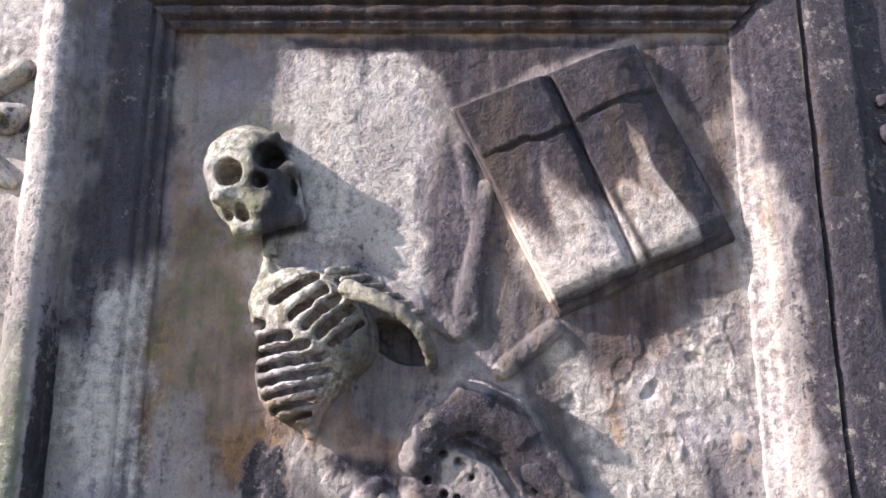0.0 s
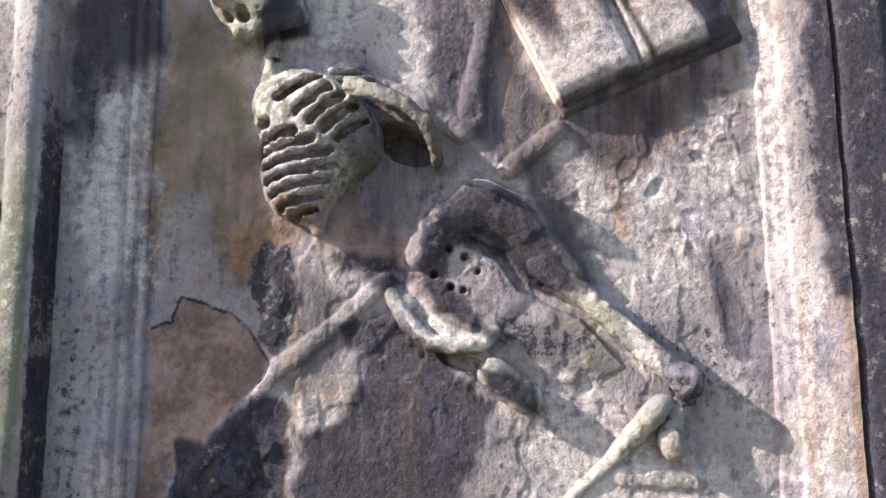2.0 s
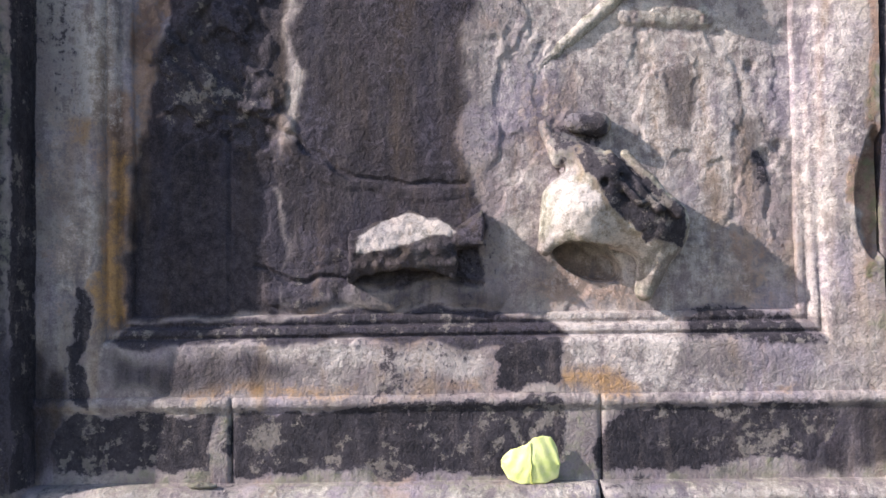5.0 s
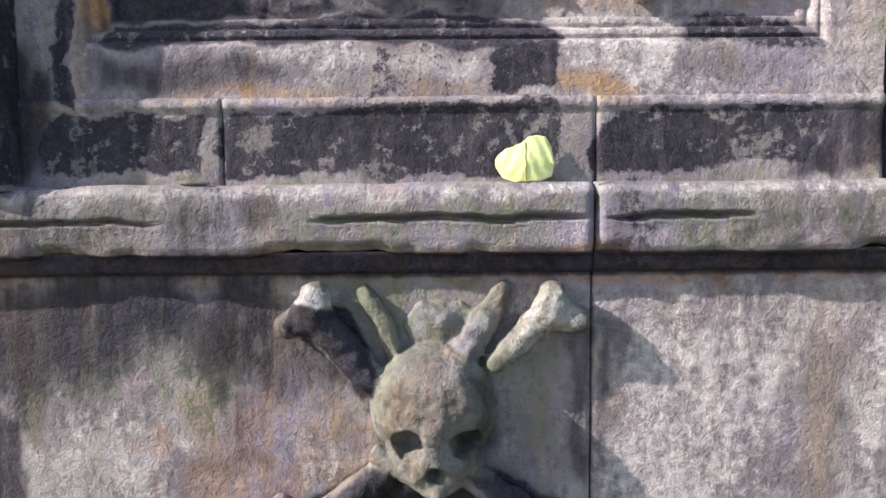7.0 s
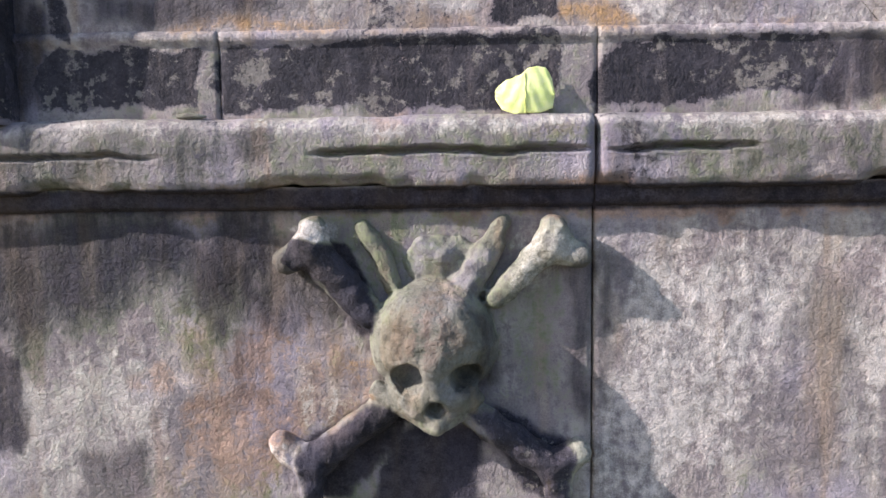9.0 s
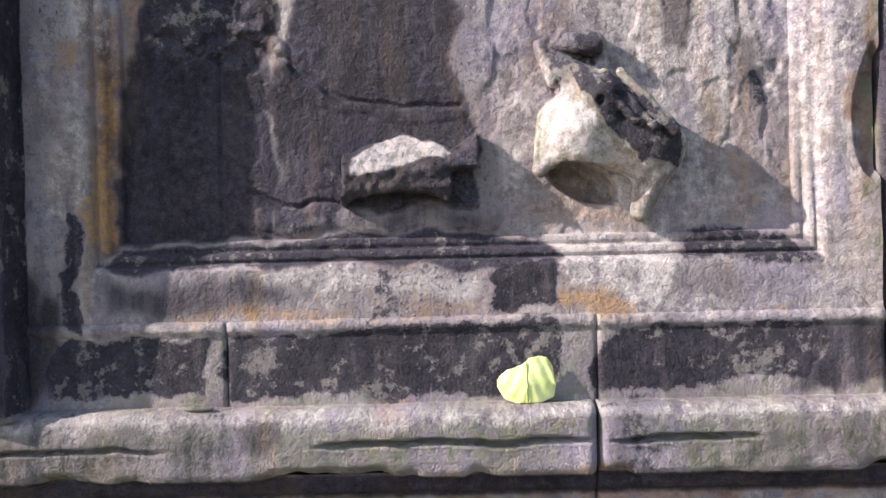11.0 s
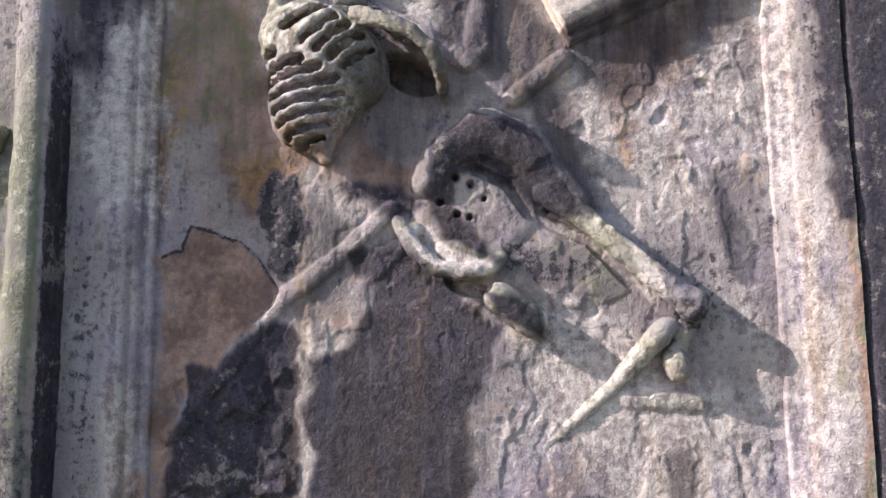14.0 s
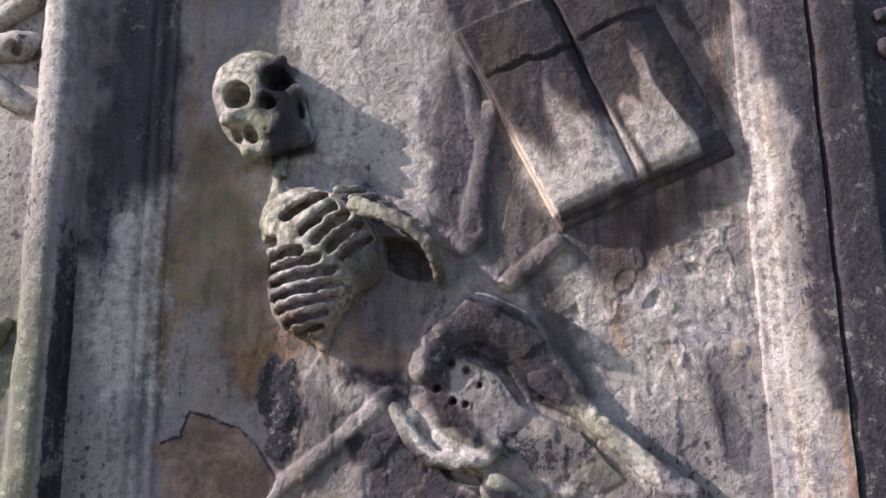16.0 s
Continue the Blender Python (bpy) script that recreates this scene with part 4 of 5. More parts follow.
def panel_height(x, z):
    w = 0.010 * fbm(x, flat(x), z, 0.06, 3, 21)
    rough = roughness(x, flat(x), z)
    # sandy black crust, standing a little proud
    crust = ramp(weathering_and_shade(x, flat(x), z)[0], 0.45, 0.6)
    rough = rough + crust * (0.0008 + 0.0010 * fbm(x, flat(x), z, 0.009, 2, 33))
    flakes = ramp(fbm(x, flat(x), z * 0.7, 0.10, 4, 28), 0.02, 0.10) + 0.6 * ramp(fbm(x, flat(x), z * 0.7, 0.05, 4, 38), 0.15, 0.22)
    rough = rough - 0.0022 * flakes * (1 - 0.7 * ramp(-np.abs(x + 0.11), -0.16, -0.12) * ramp(-z, -1.8, -1.7)) * (0.4 + 0.6 * ramp(-z, -2.35, -2.2))
    broken = ramp(-np.abs(x + 0.35), -0.12, -0.06) * ramp(-np.abs(z - 1.63), -0.17, -0.08)
    rough = rough + broken * (0.007 * ramp(fbm(x, flat(x), z, 0.055, 4, 57), -0.05, 0.12) + 0.003 * fbm(x, flat(x), z, 0.02, 3, 58) - 0.003)
    h = flat(x)
    # hip bone: a broad arch over a hollow pierced with small holes
    h = bank(h, x, z, [(-0.060, 2.020), (-0.030, 2.075), (0.034, 2.092), (0.088, 2.066), (0.124, 2.022), (0.158, 1.985)], [0.030, 0.036, 0.040, 0.040, 0.034, 0.026], 0.026)
    h = np.maximum(h, 0.013 * np.sqrt(np.clip(1 - ((x - 0.02) / 0.10) ** 2 - ((z - 1.975) / 0.085) ** 2, 0, 1)))
    h = np.maximum(h, 0.008 * np.sqrt(np.clip(1 - ((x - 0.15) / 0.12) ** 2 - ((z - 1.90) / 0.075) ** 2, 0, 1)))
    h = groove(h, x, z, [(0.012, 2.034), (0.058, 2.012), (0.090, 1.966), (0.178, 1.926), (0.224, 1.876), (0.262, 1.836)], 0.009, 0.015)
    # worn leg, arm and scythe shaft
    h = bank(h, x + w, z, [(-0.110, 1.978), (-0.215, 1.893), (-0.265, 1.856), (-0.322, 1.799), (-0.403, 1.693), (-0.435, 1.652)], [0.013, 0.015, 0.014, 0.017, 0.020, 0.016], 0.008)
    h = np.maximum(h, ridge(x + w * 0.5, z, (0.012, 2.50), (0.036, 2.39), 0.012, 0.016, 0.009))
    h = np.maximum(h, ridge(x + w * 0.5, z, (0.048, 2.435), (0.018, 2.225), 0.014, 0.022, 0.011))
    h = np.maximum(h, ridge(x + w, z, (-0.17, 2.30), (0.005, 2.205), 0.024, 0.018, 0.010))
    h = np.maximum(h, ridge(x, z, (0.072, 2.146), (0.150, 2.208), 0.016, 0.016, 0.013))
    h = np.maximum(h, ridge(x, z, (0.228, 1.697), (0.335, 1.690), 0.018, 0.018, 0.007))
    h = np.maximum(h, ridge(x, z + w, (-0.27, 1.306), (0.035, 1.308), 0.018, 0.020, 0.006))
    h = np.maximum(h, ridge(x + w, z, (-0.36, 1.60), (-0.25, 1.545), 0.02, 0.012, 0.006))
    # scaled-off patch with a sharp edge
    d = inside_by(SCALED, x + 0.5 * w, z + 0.5 * w)
    high = ramp(z + 0.35 * x, 1.66, 1.74)
    h = h - 0.009 * ramp(d, -0.0015, 0.002) * high - 0.004 * ramp(-np.abs(d - 0.002), -0.005, -0.001) * high
    h = h - 0.004 * ramp(-np.hypot((x + 1.5 * w + 0.20) / 0.018, (z + w - 1.79) / 0.06), -1.05, -0.97)
    # cracks where a layer has broken away
    arc = [(-0.42, 1.66), (-0.35, 1.585), (-0.269, 1.549), (-0.214, 1.502), (-0.151, 1.470), (-0.088, 1.455), (-0.002, 1.459)]
    h = bank(h, x + w, z + w, [(a, c - 0.010) for a, c in arc], [0.012] * 7, 0.0022)
    h = groove(h, x + w, z + w, arc, 0.0045, 0.0042)
    h = groove(h, x + w, z + w, [(-0.30, 1.345), (-0.15, 1.318), (0.02, 1.316)], 0.004, 0.005)
    h = groove(h, x, z + w, [(-0.332, 1.55), (-0.334, 1.29)], 0.0035, 0.003)
    # pits and holes
    for px, pz, pr in ((0.41, 1.482, 0.018), (0.43, 1.50, 0.012), (0.36, 2.16, 0.015), (0.40, 1.62, 0.01), (0.30, 2.12, 0.012)):
        d = np.hypot(x + w - px, z + w - pz) / pr
        h = h - 0.006 * np.clip(1 - d * d, 0, 1)
    for px, pz, pr in ((-0.041, 1.986, 0.009), (-0.018, 2.023, 0.009), (0.004, 2.012, 0.009), (-0.016, 1.967, 0.008), (0.002, 1.962, 0.007), (0.024, 1.990, 0.006)):
        d = np.hypot(x - px, z - pz) / (0.72 * pr)
        h = h - 0.022 * np.clip(1.15 - d * d, 0, 1)
    # hollows behind the ribs, under the shoulder blade and in the foot
    for px, pz, rx, rz, turn, depth in ((0.000, 1.857, 0.040, 0.014, -20, 0.022), (-0.238, 2.175, 0.066, 0.085, 0, 0.055), (-0.086, 2.188, 0.056, 0.030, -28, 0.060), (0.168, 1.350, 0.055, 0.026, -24, 0.045)):
        c, q = math.cos(radians(turn)), math.sin(radians(turn))
        dx, dz = x - px, z - pz
        h = h - depth * ramp(1 - ((dx * c + dz * q) / rx) ** 2 - ((-dx * q + dz * c) / rz) ** 2, 0.0, 0.35)
    return h + rough


def panel_place(u, v):
    x, z = PANEL_L - 0.002 + u * (PANEL_R - PANEL_L + 0.004), PANEL_B - 0.002 + v * (PANEL_T - PANEL_B + 0.004)
    return x, -panel_height(x, z), z


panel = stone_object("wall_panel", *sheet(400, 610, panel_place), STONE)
tagged(panel, "stained sandstone back panel of a carved wall monument", "wall", kind="structure")

SIDE = [(0, -0.004), (0.002, 0.007), (0.010, 0.009), (0.017, 0.006), (0.020, 0.016), (0.028, 0.019), (0.034, 0.015), (0.037, 0.024), (0.044, 0.028), (0.128, 0.032)]


def moulding(name, label, nu, nv, place):
    def placed(u, v):
        x, y, z = place(u, v)
        return x, y - roughness(x, y, z, 80), z
    return tagged(stone_object(name, *sheet(nu, nv, placed), STONE), label, "moulding", kind="structure")


def frame_left(u, v):
    d, h = along_profile(SIDE, v)
    return PANEL_L - d, -h, (PANEL_B - d) + u * (1.50 + d)


def frame_right(u, v):
    d, h = along_profile([(0, -0.004), (0.004, 0.004), (0.016, 0.007), (0.022, 0.010), (0.034, 0.013), (0.040, 0.017), (0.06, 0.023), (0.10, 0.029), (0.128, 0.032)], v)
    x, z = PANEL_R + d * 0.835, (PANEL_B - d) + u * (1.50 + d)
    corner = ramp(z - (PANEL_B - d), 0.0, 0.22)
    h = h * corner + np.interp(d, *np.array(SIDE).T) * (1 - corner)
    worn = fbm(x, flat(x), z * 0.5, 0.07, 3, 66)
    broken = ramp(-np.hypot((x - 0.552) / 0.022, (z - 1.43) / 0.085) - 0.25 * worn, -1.05, -0.85)
    return x, -(h + 0.0028 * worn * ramp(h, 0.0, 0.01) - 0.016 * broken), z


def frame_top(u, v):
    d, h = along_profile([(0, -0.004), (0.002, 0.012), (0.012, 0.017), (0.018, 0.011), (0.024, 0.023), (0.036, 0.026), (0.041, 0.018), (0.046, 0.031), (0.058, 0.033), (0.061, 0.030), (0.19, 0.030)], v)
    m = np.minimum(d, 0.06)
    return (PANEL_L - m) + u * (PANEL_R - PANEL_L + 2 * m), -h, PANEL_T + d


def frame_bottom(u, v):
    d, h = along_profile(SIDE, v)
    d = d * 0.93
    return (PANEL_L - d) + u * (PANEL_R - PANEL_L + 1.835 * d), -h, PANEL_B - d


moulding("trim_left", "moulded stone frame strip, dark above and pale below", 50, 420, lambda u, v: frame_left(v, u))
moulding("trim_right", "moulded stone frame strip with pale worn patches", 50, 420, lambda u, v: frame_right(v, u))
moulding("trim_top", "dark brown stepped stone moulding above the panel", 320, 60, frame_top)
moulding("trim_sill", "grey moulded stone sill with ochre stains", 320, 60, frame_bottom)


def block(name, x0, x1, profile, parent, label, step=0.005, worn=0.005, gap=0.03):
    """A stone of a course: a profile of (z, proud) carried from x0 to x1, its ends returned into the wall."""
    length = sum(math.hypot(b[0] - a[0], b[1] - a[1]) for a, b in zip(profile, profile[1:]))

    def place(u, v):
        z, h = along_profile(profile, v)
        x = x0 + (x1 - x0) * np.clip(u * 1.02 - 0.01, 0, 1)
        edge = np.minimum(x - x0, x1 - x)
        h = h - worn * np.clip(1 - edge / worn, 0, 1) ** 2 - np.where((u < 0.004) | (u > 0.996), gap, 0)
        wob = roughness(x, flat(x), z, 90)
        return x, -(h + wob), z + 0.5 * wob
    return stone_object(name, *sheet(max(8, int((x1 - x0) / step)), max(8, int(length / step)), place), STONE, parent, label)


def course(name, label, category):
    ob = new(name)
    return tagged(ob, label, category, kind="structure")


plinth = course("plinth", "black-crusted stone plinth course under the frame", "plinth")
PLINTH = [(1.176, 0.012), (1.170, 0.036), (1.160, 0.040), (1.150, 0.034), (1.050, 0.036)]
block("stone_block", -0.60, -0.3225, PLINTH, plinth, "", worn=0.003, gap=0.004)
block("stone_block", -0.322, 0.1755, PLINTH, plinth, "", worn=0.003, gap=0.004)
block("stone_block", 0.176, 0.562, PLINTH, plinth, "", worn=0.003, gap=0.004)


def ledge_block(x0, x1):
    """A ledge stone with a worn nose and a crack that fades in and out along it."""
    profile = [(1.057, 0.02), (1.0555, 0.055), (1.051, 0.066), (1.043, 0.072), (1.018, 0.073), (1.010, 0.0725), (1.004, 0.072), (0.972, 0.071), (0.961, 0.066), (0.958, 0.052), (0.957, 0.02)]

    def place(u, v):
        z, h = along_profile(profile, v)
        x = x0 + (x1 - x0) * np.clip(u * 1.01 - 0.005, 0, 1)
        edge = np.minimum(x - x0, x1 - x)
        h = h - 0.010 * np.clip(1 - edge / 0.010, 0, 1) ** 2 - np.where((u < 0.002) | (u > 0.998), 0.04, 0)
        line = 1.009 + 0.004 * x + 0.004 * fbm(x, flat(x), flat(x), 0.05, 2, 15)
        along = np.maximum(np.maximum(ramp(-np.abs(x + 0.02), -0.19, -0.15), ramp(-np.abs(x - 0.28), -0.11, -0.05)), 0.6 * ramp(-np.abs(x + 0.52), -0.15, -0.05))
        h = h - 0.026 * along * ramp(-np.abs(z - line), -0.002 - 0.0035 * along, -0.0012) - 0.004 * along * ramp(line - z, 0, 0.01)
        chip = np.clip(fbm(x, flat(x), flat(x), 0.09, 3, 23) - 0.15, 0, 1)
        low = ramp(-z, -0.985, -0.960)
        wob = roughness(x, flat(x), z, 90) * 1.3
        return x, -(h + wob - 0.020 * chip * low), z + 0.6 * wob + 0.016 * chip * low
    return stone_object("stone_block", *sheet(int((x1 - x0) / 0.0045), 60, place), STONE, ledge)


ledge = course("ledge", "projecting weathered stone ledge with a long crack", "ledge")
ledge_block(-1.4, 0.168)
ledge_block(0.172, 1.4)
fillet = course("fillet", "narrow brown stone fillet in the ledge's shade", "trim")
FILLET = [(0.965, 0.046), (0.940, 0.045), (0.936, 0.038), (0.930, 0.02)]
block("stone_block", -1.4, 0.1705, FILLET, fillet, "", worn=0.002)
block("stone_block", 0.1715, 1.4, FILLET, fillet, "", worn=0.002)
wall_low = course("wall_low", "smooth damp sandstone wall below the ledge", "wall")
LOW = [(0.942, 0.033), (-0.05, 0.033)]
block("stone_block", -1.4, 0.1705, LOW, wall_low, "", 0.0055, worn=0.004)
block("stone_block", 0.1725, 1.4, LOW, wall_low, "", 0.0055, worn=0.004)

# pilasters at both sides of the panel
def pilaster(name, label, sign, profile):
    def place(u, v):
        d, h = along_profile(profile, u)
        x, z = sign * d, 1.05 + 2.2 * v
        wob = roughness(x, -h, z, 95)
        return x + sign * wob, -h - wob, z
    verts, faces = sheet(130, 440, place)
    if sign < 0:
        faces = faces[:, ::-1]
    return tagged(stone_object(name, verts, faces, STONE), label, "pilaster", kind="structure")


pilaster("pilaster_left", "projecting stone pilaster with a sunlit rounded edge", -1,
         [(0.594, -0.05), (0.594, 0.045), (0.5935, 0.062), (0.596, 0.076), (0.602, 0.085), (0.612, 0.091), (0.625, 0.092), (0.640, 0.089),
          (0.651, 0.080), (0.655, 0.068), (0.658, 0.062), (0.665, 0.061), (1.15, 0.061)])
pilaster("pilaster_right", "grey-green stone pilaster beside a black joint", 1,
         [(0.563, -0.05), (0.565, 0.018), (0.569, 0.030), (0.579, 0.034), (0.640, 0.032), (0.652, 0.018), (0.664, 0.014), (1.15, 0.014)])

pedestal = stone_object("pilaster_base", *sheet(60, 30, lambda u, v: (
    -1.15 + 0.553 * u, -np.where(u > 0.985, 0.02, 0.066) + 0.03 * ramp(v, 0.9, 1.0) - roughness(-1.15 + u, flat(u), 1.0 + v * 0.1, 97), 1.055 + 0.105 * v)), STONE)
tagged(pedestal, "damp dark stone base of the pilaster on the ledge", "pilaster base", kind="structure")

def core_wall():
    bm = bmesh.new()
    bmesh.ops.create_cube(bm, size=1, matrix=Matrix.Translation((0, 0.30, 1.6)) @ Matrix.Diagonal((2.8, 0.45, 3.3, 1)))
    bmesh.ops.bevel(bm, geom=bm.edges[:], offset=0.012, segments=2, affect="EDGES")
    me = bpy.data.meshes.new("wall_core")
    bm.to_mesh(me)
    bm.free()
    me.materials.append(STONE)
    return tagged(new("wall_core", me), "plain stone wall behind the carved monument", "wall", kind="structure")


core_wall()


def earth():
    mat = bpy.data.materials.new("churchyard_turf")
    mat.use_nodes = True
    t = mat.node_tree
    coords = t.nodes.new("ShaderNodeNewGeometry").outputs["Position"]
    grass = smooth_step(t, noise_node(t, coords, 3, 6, 0.65), 0.42, 0.60)
    tint = mix_colour(t, noise_node(t, coords, 60, 4, 0.6), (0.045, 0.075, 0.025), (0.09, 0.11, 0.04))
    t.links.new(mix_colour(t, grass, (0.11, 0.085, 0.06), tint), t.nodes["Principled BSDF"].inputs["Base Color"])
    t.nodes["Principled BSDF"].inputs["Roughness"].default_value = 0.95
    return mat


ground = stone_object("ground", *sheet(2, 2, lambda u, v: (u * 4000 - 2000, v * 4000 - 2000, 0 * u)), earth(), paint=None)
tagged(ground, "worn churchyard turf in front of the monument", "ground", kind="structure")

# ---- carvings ----
def skull_clay():
    c = Clay((-0.43, -0.095, 2.32), (-0.20, 0.012, 2.56), 0.0021)
    co, si = math.cos(radians(23)), math.sin(radians(23))

    def at(u, y, w):
        return (-0.324 + u * co - w * si, y, 2.443 + u * si + w * co)
    c.ball(at(0.002, -0.006, 0.024), (0.072, 0.056, 0.068), 23)
    c.ball(at(0.002, -0.018, -0.012), (0.067, 0.040, 0.048), 23, 0.014)
    c.limb(at(-0.062, -0.014, 0.0), at(-0.040, -0.028, -0.078), 0.012, 0.012)
    c.limb(at(0.062, -0.016, 0.0), at(0.047, -0.024, -0.086), 0.014, 0.013)
    c.limb(at(-0.041, -0.034, -0.079), at(0.046, -0.030, -0.089), 0.013, 0.014)
    c.ball(at(0.008, -0.030, -0.052), (0.040, 0.026, 0.034), 23, 0.010)
    c.limb(at(-0.042, -0.048, 0.034), at(0.062, -0.046, 0.038), 0.009, 0.009, 0.012)
    c.limb(at(0.010, -0.050, 0.03), at(0.013, -0.054, -0.004), 0.009, 0.008, 0.010)
    c.ball(at(-0.046, -0.046, -0.018), (0.018, 0.012, 0.012), 23, 0.010)
    c.ball(at(0.062, -0.040, -0.016), (0.014, 0.012, 0.012), 23, 0.010)
    for u, w, r in ((-0.023, 0.008, 0.0215), (0.043, 0.010, 0.0215)):
        c.ball(at(u, -0.056, w), (r * 1.06, 0.066, r), 23, 0.003, True)
    c.ball(at(0.017, -0.058, -0.022), (0.011, 0.034, 0.014), 23, 0.004, True)
    c.ball(at(-0.028, -0.044, -0.056), (0.010, 0.030, 0.017), 40, 0.003, True)
    c.ball(at(-0.050, -0.034, -0.048), (0.006, 0.030, 0.012), 35, 0.003, True)
    c.ball(at(0.058, -0.038, -0.045), (0.006, 0.026, 0.016), 10, 0.003, True)
    c.ball(at(-0.002, -0.060, -0.062), (0.006, 0.010, 0.005), 23, 0.003, True)
    c.ball(at(0.030, -0.058, -0.055), (0.004, 0.010, 0.005), 23, 0.003, True)
    # neck
    c.limb((-0.292, -0.006, 2.36), (-0.285, -0.010, 2.30), 0.014, 0.010)
    return c.weather(0.0017, 0.016, 3).mesh()


def ribs_clay():
    c = Clay((-0.345, -0.110, 2.02), (-0.01, 0.010, 2.36), 0.0023)
    c.ball((-0.217, 0.004, 2.215), (0.108, 0.080, 0.078), -35, 0.02)
    c.ball((-0.236, 0.004, 2.140), (0.066, 0.070, 0.075), -8, 0.03)
    c.limb((-0.230, -0.014, 2.10), (-0.212, -0.018, 2.052), 0.034, 0.010, 0.02)
    c.limb((-0.303, -0.016, 2.245), (-0.288, -0.016, 2.30), 0.013, 0.009)
    c.limb((-0.288, -0.016, 2.30), (-0.294, -0.016, 2.330), 0.009, 0.003)
    # shoulder blade vault
    c.chain([(-0.160, -0.050, 2.262), (-0.120, -0.066, 2.246), (-0.080, -0.076, 2.226), (-0.052, -0.076, 2.200), (-0.038, -0.058, 2.172), (-0.034, -0.006, 2.146)], [0.014, 0.012, 0.011, 0.0105, 0.010, 0.008], 0.010)
    c.ball((-0.218, 0.006, 2.208), (0.092, 0.066, 0.064), -35, 0.006, True)
    c.ball((-0.236, 0.006, 2.140), (0.051, 0.056, 0.062), -8, 0.006, True)
    upper = ((-0.266, 2.244, -0.216, 2.280, 0.0100), (-0.238, 2.220, -0.196, 2.260, 0.0078), (-0.218, 2.206, -0.175, 2.248, 0.0078),
             (-0.198, 2.192, -0.156, 2.234, 0.0075), (-0.178, 2.180, -0.140, 2.212, 0.006))
    lower = ((-0.300, 2.210, -0.289, 2.210, 0.0085), (-0.298, 2.186, -0.242, 2.192, 0.0070), (-0.296, 2.166, -0.216, 2.178, 0.0070),
             (-0.292, 2.144, -0.192, 2.162, 0.0066), (-0.286, 2.122, -0.184, 2.143, 0.0058))
    for x0, z0, x1, z1, r in upper + lower:
        c.limb((x0, -0.06, z0), (x1, -0.06, z1), r, r, 0.005, True, True)
    for x0, z0, x1, z1, r in ((-0.278, 2.102, -0.196, 2.122, 0.0048), (-0.266, 2.084, -0.206, 2.100, 0.0042), (-0.252, 2.066, -0.212, 2.080, 0.0036)):
        c.limb((x0, -0.06, z0), (x1, -0.06, z1), r, r, 0.006, True, True)
    # side ribs behind
    for n in range(6):
        x, z = -0.172 + 0.021 * n, 2.303 - 0.013 * n
        c.limb((x - 0.020, -0.036, z - 0.012), (x + 0.016, -0.010, z - 0.004), 0.0055, 0.0055, 0.004)
    return c.weather(0.0020, 0.011, 5).mesh()


def legs_clay():
    c = Clay((-0.15, -0.075, 1.60), (0.37, 0.010, 2.16), 0.003)
    c.chain([(-0.104, -0.004, 1.956), (-0.080, -0.020, 1.914), (-0.047, -0.026, 1.884), (-0.006, -0.026, 1.880), (0.032, -0.020, 1.886), (0.048, -0.010, 1.900)], [0.011, 0.013, 0.013, 0.012, 0.012, 0.010], 0.007)
    c.ball((-0.008, -0.004, 1.906), (0.052, 0.018, 0.024), -5, 0.008)
    c.ball((-0.080, 0.0, 1.945), (0.016, 0.012, 0.012), 0, 0.006)
    # broken thigh bone, its end showing
    c.limb((0.042, -0.024, 1.842), (0.088, -0.014, 1.808), 0.023, 0.025, 0.004)
    c.ball((0.022, -0.034, 1.858), (0.012, 0.014, 0.012), 0, 0.004, True)
    # the whole thigh, with a ridge down its length
    c.chain([(0.118, 0.0, 2.000), (0.160, -0.016, 1.966), (0.200, -0.024, 1.930), (0.252, -0.026, 1.880), (0.308, -0.028, 1.838)], [0.022, 0.018, 0.016, 0.016, 0.021], 0.008)
    c.limb((0.190, -0.038, 1.948), (0.292, -0.042, 1.862), 0.005, 0.006, 0.006)
    c.ball((0.322, -0.026, 1.826), (0.022, 0.026, 0.026), -20, 0.008)
    c.ball((0.296, -0.016, 1.742), (0.019, 0.022, 0.027), 10, 0.005)
    c.limb((0.316, -0.014, 1.80), (0.300, -0.012, 1.76), 0.013, 0.012, 0.005)
    # shin sinking into the wall
    c.ball((0.268, -0.022, 1.782), (0.030, 0.020, 0.017), 42, 0.005)
    c.chain([(0.285, -0.018, 1.797), (0.245, -0.014, 1.756), (0.205, 0.003, 1.709), (0.108, 0.012, 1.626)], [0.014, 0.015, 0.011, 0.010], 0.008)
    return c.weather(0.0016, 0.011, 7).mesh()


